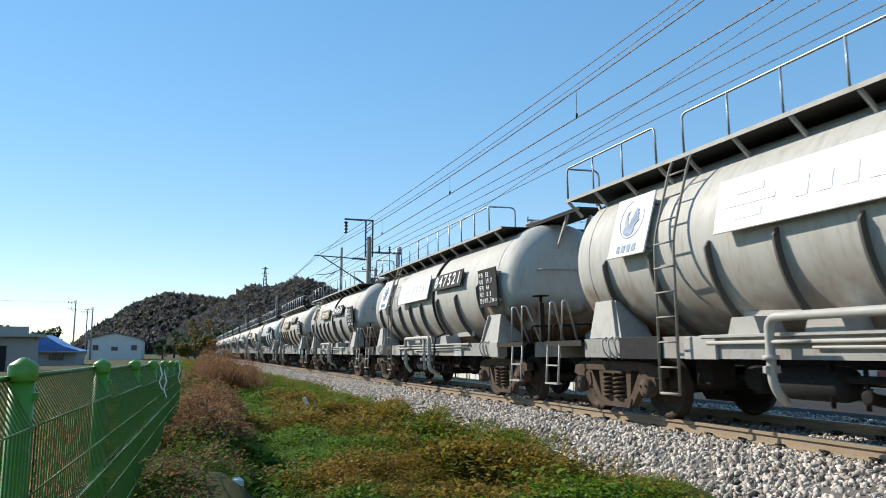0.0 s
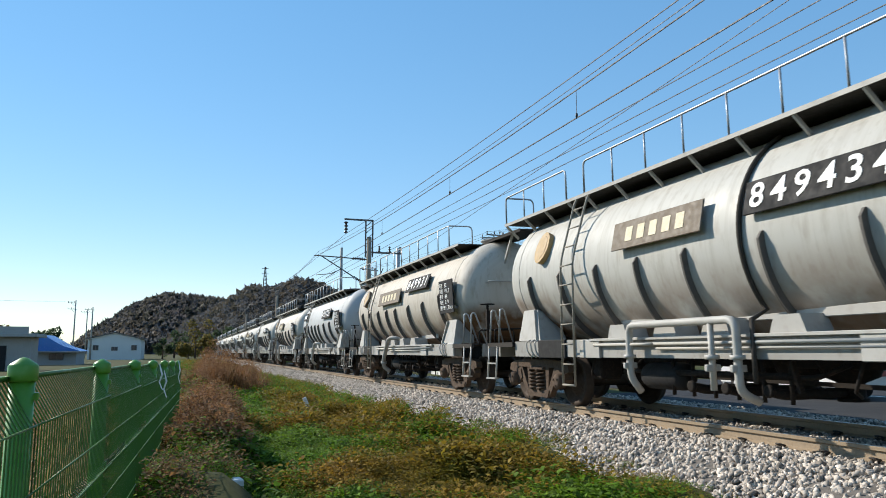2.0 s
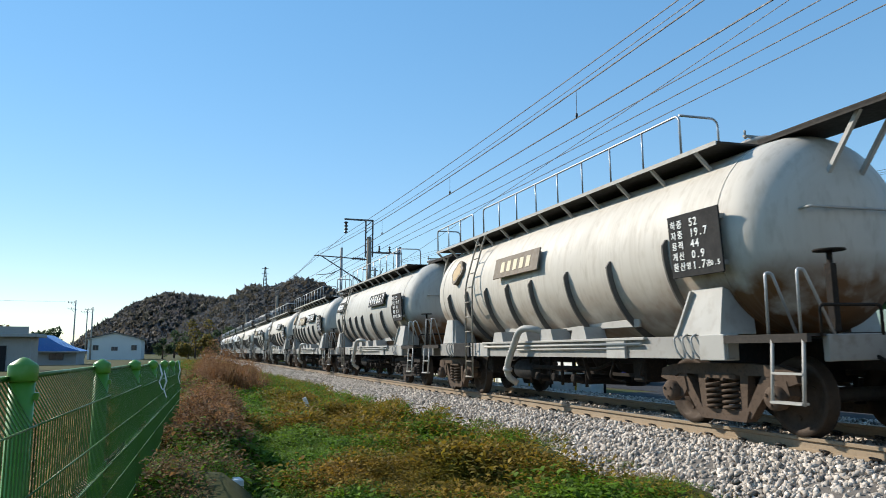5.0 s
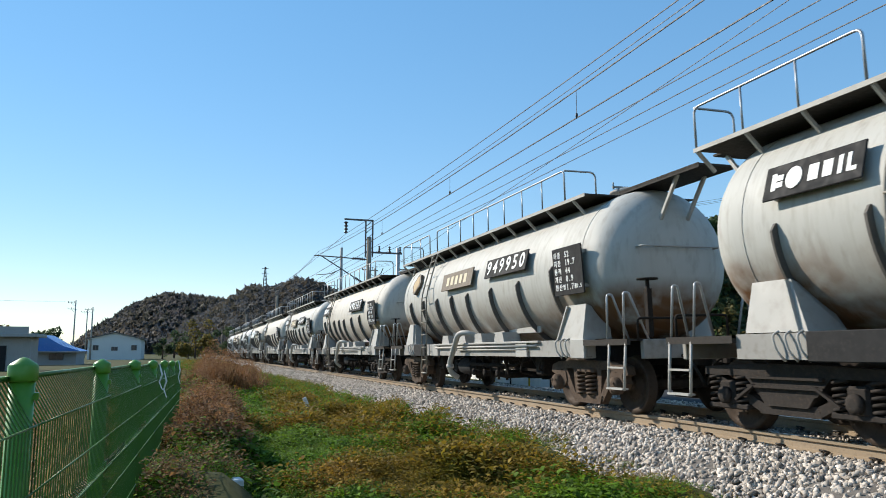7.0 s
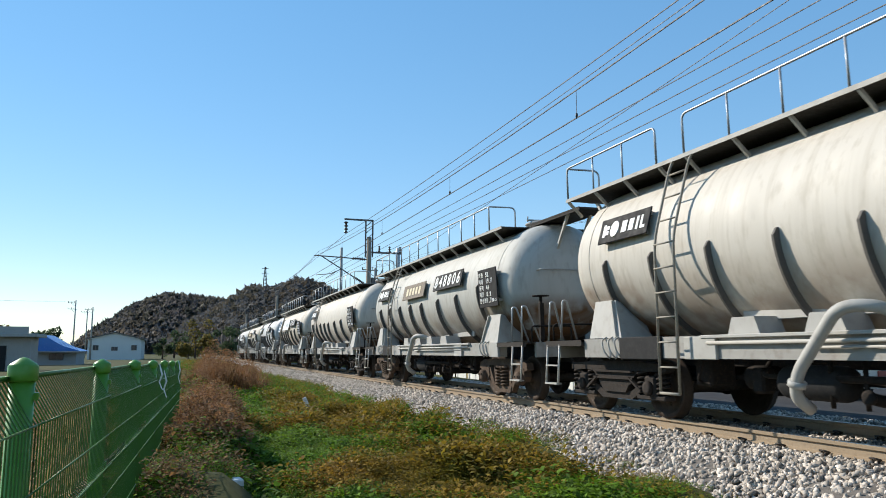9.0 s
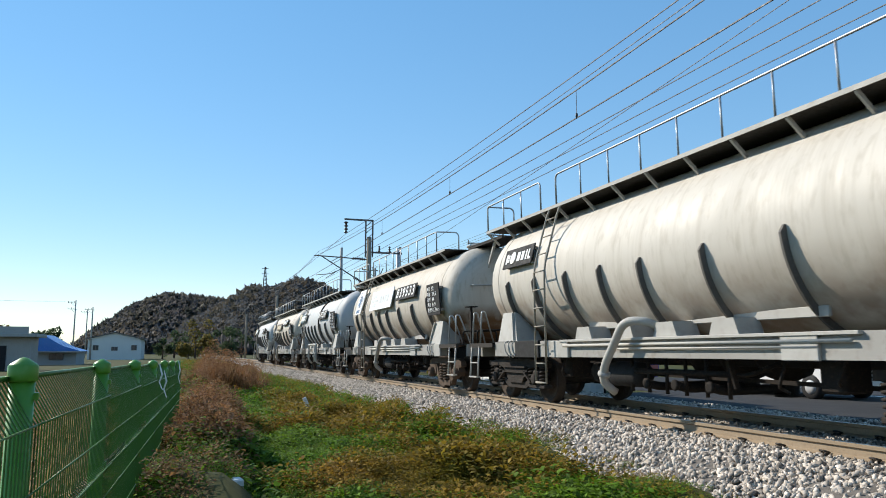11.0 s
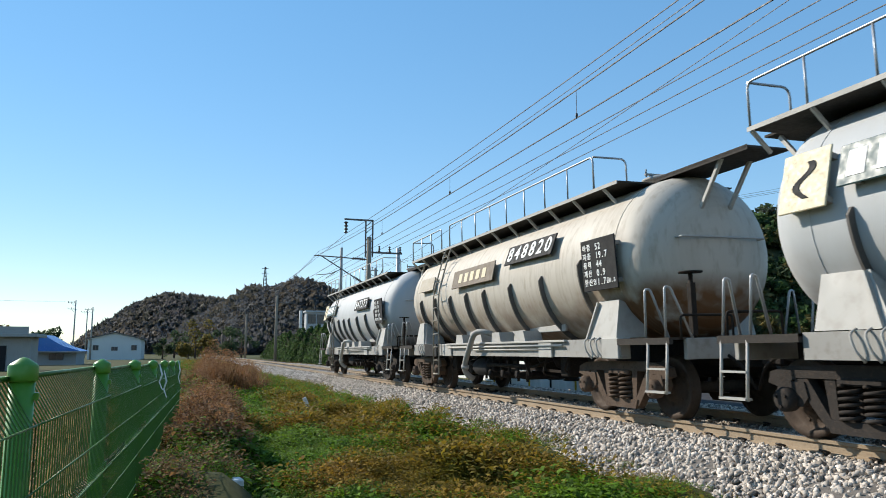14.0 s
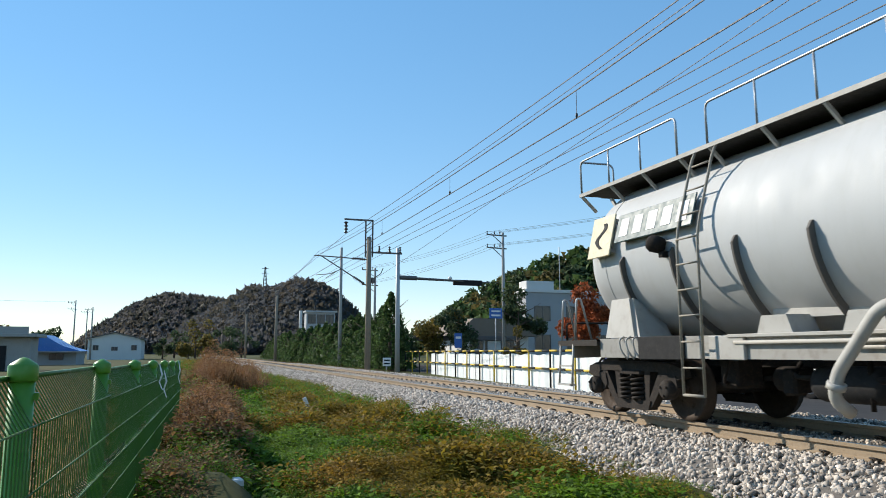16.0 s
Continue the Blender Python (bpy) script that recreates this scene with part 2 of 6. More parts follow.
L_DRY = leaf_material("dry_brown_leaves", (0.19, 0.095, 0.035), (0.21, 0.145, 0.055), 0.55, 0.8)
L_RUSSET = leaf_material("russet_leaves", (0.27, 0.125, 0.055), (0.22, 0.13, 0.06), 0.5, 0.8)
L_STRAW = leaf_material("straw", (0.32, 0.24, 0.12), (0.26, 0.17, 0.08), 0.4, 0.5)


# ---- mesh helpers ----
def part(name, bm, mat, parent=None, label="", smooth=False):
    me = bpy.data.meshes.new(name)
    if smooth:
        for f in bm.faces:
            f.smooth = True
    bm.to_mesh(me)
    bm.free()
    for mm in (mat if isinstance(mat, (list, tuple)) else [mat]):
        me.materials.append(mm)
    ob = new(name, me)
    if parent is not None:
        ob.parent = parent
    if label:
        tagged(ob, label)
    return ob


def soup(name, verts, faces, mat, parent=None, smooth=False):
    """A mesh from numpy arrays: verts (n, 3), faces (m, k)."""
    me = bpy.data.meshes.new(name)
    verts, faces = np.asarray(verts, np.float32), np.asarray(faces, np.int32)
    m, k = faces.shape
    me.vertices.add(len(verts))
    me.vertices.foreach_set("co", verts.ravel())
    me.loops.add(m * k)
    me.loops.foreach_set("vertex_index", faces.ravel())
    me.polygons.add(m)
    me.polygons.foreach_set("loop_start", np.arange(0, m * k, k, dtype=np.int32))
    me.polygons.foreach_set("loop_total", np.full(m, k, np.int32))
    if smooth:
        me.polygons.foreach_set("use_smooth", np.ones(m, bool))
    me.update(calc_edges=True)
    me.materials.append(mat)
    ob = new(name, me)
    if parent is not None:
        ob.parent = parent
    return ob


def empty(name, m=None):
    ob = new(name)
    ob.empty_display_size = 0.2
    if m is not None:
        ob.matrix_basis = m
    return ob


def box(bm, x0, x1, y0, y1, z0, z1, bevel=0.0, m=None):
    r = bmesh.ops.create_cube(bm, size=1, matrix=Matrix.Translation(((x0 + x1) / 2, (y0 + y1) / 2, (z0 + z1) / 2))
                              @ Matrix.Diagonal((abs(x1 - x0), abs(y1 - y0), abs(z1 - z0), 1)))
    vs = r["verts"]
    if bevel:
        es = list({e for v in vs for e in v.link_edges})
        rr = bmesh.ops.bevel(bm, geom=es, offset=bevel, segments=1, affect="EDGES")
        vs = list({v for v in rr["verts"]} | {v for v in vs if v.is_valid})
    if m is not None:
        bmesh.ops.transform(bm, matrix=m, verts=[v for v in vs if v.is_valid])
    return bm


def beam(bm, p, q, w, h, up=(0, 0, 1)):
    """A rectangular bar from p to q, w wide and h high."""
    p, q = Vector(p), Vector(q)
    d = (q - p).normalized()
    side = d.cross(Vector(up))
    side = side.normalized() if side.length > 1e-4 else d.orthogonal().normalized()
    top = side.cross(d).normalized()
    vs = []
    for c in (p, q):
        for a, b in ((-1, -1), (1, -1), (1, 1), (-1, 1)):
            vs.append(bm.verts.new(c + side * (a * w / 2) + top * (b * h / 2)))
    for f in ((3, 2, 1, 0), (4, 5, 6, 7), (0, 1, 5, 4), (1, 2, 6, 5), (2, 3, 7, 6), (3, 0, 4, 7)):
        bm.faces.new([vs[i] for i in f])
    return bm


def tube(bm, pts, r, n=6, caps=True):
    pts = [Vector(p) for p in pts]
    rings, ref = [], None
    for i, p in enumerate(pts):
        d = ((pts[min(i + 1, len(pts) - 1)] - p).normalized() + (p - pts[max(i - 1, 0)]).normalized()).normalized()
        if ref is None:
            ref = d.orthogonal().normalized()
        ref = (ref - d * ref.dot(d)).normalized()
        o = d.cross(ref)
        rad = r[i] if isinstance(r, (list, tuple)) else r
        rings.append([bm.verts.new(p + (ref * math.cos(a) + o * math.sin(a)) * rad) for a in (2 * math.pi * k / n for k in range(n))])
    for a, b in zip(rings, rings[1:]):
        for k in range(n):
            f = bm.faces.new((a[k], a[(k + 1) % n], b[(k + 1) % n], b[k]))
            f.smooth = n > 4
    if caps:
        bm.faces.new(rings[0][::-1])
        bm.faces.new(rings[-1])
    return bm


def lathe(bm, prof, n=24, m=None, smooth=True):
    """Turns (radius, height) pairs round z, then moves by m."""
    rings = []
    for r, z in prof:
        rings.append([bm.verts.new((r * math.cos(2 * math.pi * k / n), r * math.sin(2 * math.pi * k / n), z)) for k in range(n)])
    for a, b in zip(rings, rings[1:]):
        for k in range(n):
            f = bm.faces.new((a[k], a[(k + 1) % n], b[(k + 1) % n], b[k]))
            f.smooth = smooth
    bm.faces.new(rings[0][::-1])
    bm.faces.new(rings[-1])
    if m is not None:
        bmesh.ops.transform(bm, matrix=m, verts=[v for ring in rings for v in ring])
    return bm


def prism(bm, outline, axis, lo, hi):
    """Extrudes a flat outline of (a, b) pairs along axis 'x' or 'y' from lo to hi."""
    def at(a, b, c):
        return (c, a, b) if axis == "x" else (a, c, b)
    v0 = [bm.verts.new(at(a, b, lo)) for a, b in outline]
    v1 = [bm.verts.new(at(a, b, hi)) for a, b in outline]
    bm.faces.new(v0), bm.faces.new(v1[::-1])
    for i in range(len(outline)):
        j = (i + 1) % len(outline)
        bm.faces.new((v0[j], v0[i], v1[i], v1[j]))
    bmesh.ops.recalc_face_normals(bm, faces=bm.faces)
    return bm


def bend(pts, r=0.06, n=4):
    """Rounds the corners of a polyline."""
    pts = [Vector(p) for p in pts]
    res = [pts[0]]
    for a, b, c in zip(pts, pts[1:], pts[2:]):
        d = min(r, (b - a).length * 0.45, (c - b).length * 0.45)
        s, e = b + (a - b).normalized() * d, b + (c - b).normalized() * d
        for k in range(n + 1):
            t = k / n
            res.append(s * (1 - t) ** 2 + b * 2 * t * (1 - t) + e * t * t)
    return res + [pts[-1]]


NEWBM = bmesh.new


# ---- ground, road and track bed ----
CANT = 1.2
TRACK = (6.55 + 0.7525 * math.cos(radians(CANT)), 0.7525 * math.sin(radians(CANT)))


def on_track(x, y, z):
    c, s = math.cos(radians(CANT)), math.sin(radians(CANT))
    return Vector((TRACK[0] + x * c - z * s, y, TRACK[1] + x * s + z * c))


PROFILE = ((-4000, -0.4), (-3.0, -0.40), (-0.2, -0.30), (0.45, -0.34), (1.1, -0.98), (1.65, -1.22), (2.4, -0.98), (3.6, -0.64), (5.1, -0.52), (9.6, -0.50), (10.6, -0.30), (13, -0.25), (4000, -0.25))


# the ditch swings away from the fence with distance
SWERVE = {0.45: 0.5, 1.1: 1.0, 1.65: 1.0, 2.4: 1.0, 3.6: 0.4}


def ground_z(x, y):
    xs, zs = zip(*PROFILE)
    off = min(max((y - 14) / 20, 0), 1) * 1.2
    z = float(np.interp(x, [a + off * SWERVE.get(a, 0) for a in xs], zs))
    fade = min(max((y - 45) / 60, 0), 1)
    z = z * (1 - fade) + (-0.42) * fade
    if -30 < x < 5.2 and y < 120:
        z += 0.15 * noise.noise((x * 0.9, y * 0.7, 0)) + 0.06 * noise.noise((x * 2.3, y * 2.1, 3))
    return z


def build_ground():
    xs = np.concatenate([[-3000, -1200, -500, -200, -90, -40, -20, -10, -6], np.arange(-4, 5.6, 0.2), [6.2, 7.2, 8.4, 9.6, 10.6, 12, 14, 18, 26, 40, 70, 140, 300, 700, 1500, 3000]])
    ys = np.concatenate([[-800, -200, -60, -20, -8], np.arange(-3, 36, 0.25), np.arange(36, 80, 1.0), [90, 105, 120, 150, 200, 300, 500, 900, 1600, 3000, 4500]])
    v = [(x, y, ground_z(x, y)) for y in ys for x in xs]
    nx = len(xs)
    f = [(j * nx + i, j * nx + i + 1, (j + 1) * nx + i + 1, (j + 1) * nx + i) for j in range(len(ys) - 1) for i in range(nx - 1)]
    tagged(soup("ground", v, f, M_GROUND, smooth=True), "weedy soil verge with a shallow ditch beside the railway", "ground", kind="structure")


build_ground()


def build_road():
    bm = NEWBM()
    box(bm, 10.2, 23.5, -30, 19.0, -0.29, -0.235)
    box(bm, 13.4, 21.5, 19.0, 130, -0.29, -0.235)
    tagged(part("road", bm, M_ASPHALT), "grey asphalt road behind the railway", "road", kind="structure")
    bm = NEWBM()
    for y in range(-20, 120, 8):
        box(bm, 17.3, 17.45, y, y + 4, -0.25, -0.229)
    tagged(part("road_marking", bm, M_WHITE), "white dashed lane marking on asphalt", "road marking", kind="structure")


build_road()


def build_ballast():
    ys = np.concatenate([np.arange(-20, 60, 0.5), np.arange(60, 400, 4.0)])
    prof = ((-2.5, -0.62), (-2.05, -0.46), (-1.65, -0.28), (-1.25, -0.17), (-0.6, -0.17), (0.6, -0.17), (1.5, -0.19), (2.7, -0.20), (3.2, -0.36), (3.6, -0.62))
    v, f = [], []
    for y in ys:
        for x, z in prof:
            k = noise.noise((x * 2, y * 0.9, 5)) if abs(x) > 1.3 else 0
            v.append(on_track(x + 0.14 * k * (abs(x) > 1.6), y, z))
    n = len(prof)
    f = [(j * n + i, j * n + i + 1, (j + 1) * n + i + 1, (j + 1) * n + i) for j in range(len(ys) - 1) for i in range(n - 1)]
    bed = tagged(soup("ballast_bed", v, f, M_BALLAST, smooth=True), "crushed grey granite ballast bed under the track", "ballast", kind="structure")
    return bed


BED = build_ballast()
ROCKS = []
for seed in range(8):
    bm = NEWBM()
    rnd = np.random.RandomState(seed + 3)
    for k in range(11):
        d = rnd.normal(size=3)
        d *= rnd.uniform(0.85, 1.15) / np.linalg.norm(d)
        bm.verts.new((d[0], d[1] * 0.8, d[2] * 0.62))
    bmesh.ops.convex_hull(bm, input=bm.verts)
    bmesh.ops.delete(bm, geom=[v for v in bm.verts if not v.link_faces], context="VERTS")
    bmesh.ops.triangulate(bm, faces=bm.faces)
    bm.verts.index_update()
    ROCKS.append((np.array([q.co[:] for q in bm.verts]), np.array([[q.index for q in fc.verts] for fc in bm.faces])))
    bm.free()


def random_turns(rnd, n, flat=1.0):
    q = rnd.normal(size=(n, 4)) * np.array([1, flat, flat, 1])
    q /= np.linalg.norm(q, axis=1)[:, None]
    w, x, y, z = q.T
    return np.stack([np.stack([1 - 2 * (y * y + z * z), 2 * (x * y - z * w), 2 * (x * z + y * w)], 1),
                     np.stack([2 * (x * y + z * w), 1 - 2 * (x * x + z * z), 2 * (y * z - x * w)], 1),
                     np.stack([2 * (x * z - y * w), 2 * (y * z + x * w), 1 - 2 * (x * x + y * y)], 1)], 1)


def scatter(name, shapes, pos, size, turns, mat, label, category, kind="stuff", parent=None):
    """Joins many copies of a few small shapes into one mesh."""
    vs, fs, off = [], [], 0
    pick = np.arange(len(pos)) % len(shapes)
    for k, (v, f) in enumerate(shapes):
        idx = np.where(pick == k)[0]
        if not len(idx):
            continue
        w = np.einsum("nij,vj->nvi", turns[idx], v) * size[idx][:, None, None] + pos[idx][:, None, :]
        vs.append(w.reshape(-1, 3))
        fs.append((f[None] + (np.arange(len(idx)) * len(v))[:, None, None]).reshape(-1, f.shape[1]) + off)
        off += len(idx) * len(v)
    ob = soup(name, np.concatenate(vs), np.concatenate(fs), mat, parent)
    return tagged(ob, label, category, kind=kind) if parent is None else tagged(ob, label, kind=kind)


def build_stones():
    rnd = np.random.RandomState(11)
    pts, sizes = [], []

    def strip(x0, x1, y0, y1, n, s0, s1):
        x, y = rnd.uniform(x0, x1, n), rnd.uniform(y0, y1, n)
        prof = ((-3.0, -0.70), (-2.5, -0.60), (-2.05, -0.46), (-1.65, -0.28), (-1.25, -0.17), (-0.6, -0.175), (0.6, -0.175), (1.5, -0.19), (2.7, -0.20), (3.2, -0.36), (3.6, -0.62))
        z = np.interp(x, *zip(*prof)) + rnd.uniform(-0.015, 0.025, n)
        c, s = math.cos(radians(CANT)), math.sin(radians(CANT))
        pts.append(np.stack([TRACK[0] + x * c - z * s, y, TRACK[1] + x * s + z * c], 1))
        sizes.append(rnd.uniform(s0, s1, n))
    strip(-2.6, -0.86, 3.5, 14, 12500, 0.028, 0.056)
    strip(-2.6, -0.86, 14, 32, 15500, 0.03, 0.058)
    strip(-2.6, -0.86, 32, 90, 13000, 0.04, 0.07)
    strip(-0.66, 0.66, 3.5, 14, 4500, 0.022, 0.04)
    strip(-0.66, 0.66, 14, 40, 5000, 0.03, 0.05)
    strip(0.86, 3.3, 4, 30, 13000, 0.03, 0.05)
    strip(0.86, 3.3, 30, 70, 7000, 0.05, 0.08)
    strip(-3.1, -2.4, 4, 30, 700, 0.018, 0.04)
    pos, size = np.concatenate(pts), np.concatenate(sizes)
    o = rnd.permutation(len(pos))
    scatter("ballast_stones", ROCKS, pos[o], size[o], random_turns(rnd, len(pos)), M_STONE, "loose crushed granite stones heaped along the rails", "ballast")


build_stones()

RAIL_PROFILE = ((-0.067, -0.153), (0.067, -0.153), (0.067, -0.142), (0.012, -0.125), (0.009, -0.05), (0.035, -0.038), (0.037, -0.004), (0.03, 0.0),
                (-0.03, 0.0), (-0.037, -0.004), (-0.035, -0.038), (-0.009, -0.05), (-0.012, -0.125), (-0.067, -0.142))


def build_rail(x):
    root = empty("rail", Matrix.Translation(on_track(x, 0, 0)) @ pose(0, 0, 0, 0, -CANT, 0))
    bm = NEWBM()
    prism(bm, RAIL_PROFILE, "y", -25, 420)
    part("rail_body", bm, M_RAILSIDE, root)
    bm = NEWBM()
    box(bm, -0.03, 0.03, -25, 420, -0.001, 0.0015)
    part("running_surface", bm, M_RAILTOP, root, "worn bright rail head")
    return tagged(root, "rusty brown steel rail on concrete sleepers", "rail", "rails of the track", "structure")


for rx in (-0.7525, 0.7525):
    build_rail(rx)


def build_sleepers():
    bm = NEWBM()
    box(bm, -1.25, 1.25, -0.12, 0.12, -0.38, -0.158, 0.02)
    me = bpy.data.meshes.new("sleeper")
    bm.to_mesh(me)
    bm.free()
    me.materials.append(M_SLEEPER)
    clips = []
    for sx in (-0.7525, 0.7525):
        for side in (-1, 1):
            bm = NEWBM()
            box(bm, sx + side * 0.075 - 0.035, sx + side * 0.075 + 0.035, -0.045, 0.045, -0.165, -0.13, 0.008)
            tube(bm, bend([(sx + side * 0.05, -0.05, -0.125), (sx + side * 0.115, -0.04, -0.105), (sx + side * 0.115, 0.04, -0.105), (sx + side * 0.05, 0.05, -0.125)], 0.03, 3), 0.011, 5)
            clips.append(bpy.data.meshes.new("rail_clip"))
            bm.to_mesh(clips[-1])
            bm.free()
            clips[-1].materials.append(M_CLIP)
    for i in range(130):
        y = 2.0 + 0.62 * i
        root = new("sleeper", me)
        root.matrix_basis = Matrix.Translation(on_track(0, y, 0)) @ pose(0, 0, 0, 0, -CANT, 0)
        tagged(root, "weathered concrete sleeper half buried in ballast", "sleeper", "sleepers of the track")
        for clip in clips:
            new("rail_clip", clip).parent = root


build_sleepers()


# ---- tank wagon ----
LENGTH = 13.8


def section(y):
    """Centre height and radius of the tank at y: deepest amidships."""
    k = max(0.0, 1 - abs(y + 0.3) / 5.2)
    bottom, top = 1.10 - 0.16 * k, 3.60
    return (bottom + top) / 2, (top - bottom) / 2


SEAM = 5.18
DOME = 0.78


def build_tank():
    bm = NEWBM()
    n = 56
    rows = []
    ys = [SEAM + DOME * math.sin(a) for a in np.linspace(math.pi / 2 * 0.98, 0.0, 9)]
    for y in ys:
        c, r = section(SEAM)
        t = (y - SEAM) / DOME
        rows.append((y, c, r * (1 - t ** 2.4) ** (1 / 2.4) if t > 0 else r))
    mids = [5.05, 5.04, 3.2, 1.6, -0.3, -0.31, -2.0, -3.4, -5.04, -5.05]
    rows += [(y, *section(y)) for y in mids]
    rows += [(-y, c, r) for y, c, r in rows[8::-1]]
    rings = []
    for y, c, r in rows:
        rings.append([bm.verts.new((r * math.cos(2 * math.pi * k / n), y, c + r * math.sin(2 * math.pi * k / n))) for k in range(n)])
    for a, b in zip(rings, rings[1:]):
        for k in range(n):
            f = bm.faces.new((a[k], b[k], b[(k + 1) % n], a[(k + 1) % n]))
            f.smooth = True
    bm.faces.new(rings[0])
    bm.faces.new(rings[-1][::-1])
    bmesh.ops.recalc_face_normals(bm, faces=bm.faces)
    return bm


def around(y, a, out=0.0):
    """A point on the tank's near side at angle a (degrees above the horizontal)."""
    c, r = section(y)
    return Vector((-(r + out) * math.cos(radians(a)), y, c + (r + out) * math.sin(radians(a))))


def ring_strip(bm, y, a0, a1, width, thick, n=20, side=-1, taper=0):
    rows = []
    for k in range(n + 1):
        a = a0 + (a1 - a0) * k / n
        row, high = [], thick * (min(1.0, 0.3 + 0.7 * k / taper) if taper else 1.0)
        for dy, o in ((-width / 2, -0.01), (-width / 2, high), (width / 2, high), (width / 2, -0.01)):
            p = around(y, a, o)
            row.append(bm.verts.new((p.x * -side, y + dy, p.z)))
        rows.append(row)
    for r, s in zip(rows, rows[1:]):
        for k in range(4):
            bm.faces.new((r[k], r[(k + 1) % 4], s[(k + 1) % 4], s[k]))
    bm.faces.new(rows[0]), bm.faces.new(rows[-1][::-1])
    bmesh.ops.recalc_face_normals(bm, faces=bm.faces)
    return bm


WALK_Z = 3.54
WALK_OUT = -1.08


def build_plate_side(bogie, sx, WB, mat):
    """The side of a bogie with a straight pressed frame and springs on both sides of each axle box."""
    x0, x1 = sorted((sx * 0.92, sx * 1.06))
    bm = NEWBM()
    prism(bm, [(-1.32, 0.66), (-1.32, 0.76), (-0.5, 0.80), (0.5, 0.80), (1.32, 0.76), (1.32, 0.66), (0.62, 0.66), (0.42, 0.46), (-0.42, 0.46), (-0.62, 0.66)], "x", x0, x1)
    prism(bm, [(-0.40, 0.46), (0.40, 0.46), (0.30, 0.34), (-0.30, 0.34)], "x", x0 - 0.01, x1 + 0.01)
    for s in (-1, 1):
        beam(bm, (sx * 1.09, s * 0.45, 0.56), (sx * 1.09, s * 0.75, 0.38), 0.03, 0.05, (1, 0, 0))
        beam(bm, (sx * 1.09, -0.55, 0.60 + 0.05 * s), (sx * 1.09, 0.55, 0.60 + 0.05 * s), 0.03, 0.035, (1, 0, 0))
    for s in (-1, 1):
        prism(bm, [(s * 1.30, 0.68), (s * 1.16, 0.68), (s * 0.34, 0.34), (s * 0.40, 0.24)], "x", x0 + 0.03, x1 + 0.02)
    prism(bm, [(-0.44, 0.24), (0.44, 0.24), (0.40, 0.36), (-0.40, 0.36)], "x", x0 + 0.028, x1 + 0.022)
    part("side_frame", bm, mat, bogie, "straight pressed steel side frame")
    for s in (-1, 1):
        bm = NEWBM()
        box(bm, x0 - 0.02, x1 + 0.05, s * WB - 0.13, s * WB + 0.13, 0.30, 0.60, 0.03)
        box(bm, x0 - 0.01, x1 + 0.03, s * WB - 0.34, s * WB + 0.34, 0.26, 0.33, 0.015)
        lathe(bm, [(0.10, 0), (0.10, 0.05), (0.05, 0.06)], 12, Matrix.Translation((sx * 1.08, s * WB, 0.43)) @ pose(0, 0, 0, 0, 90 * sx, 0))
        part("axle_box", bm, mat, bogie)
        for dy in (-0.23, 0.23):
            bm = NEWBM()
            pts = [(sx * 1.0 + 0.085 * math.cos(a), s * WB + dy + 0.085 * math.sin(a), 0.33 + 0.34 * a / (2 * math.pi * 5)) for a in np.linspace(0, 2 * math.pi * 5, 50)]
            tube(bm, pts, 0.02, 5)
            part("coil_spring", bm, mat, bogie)


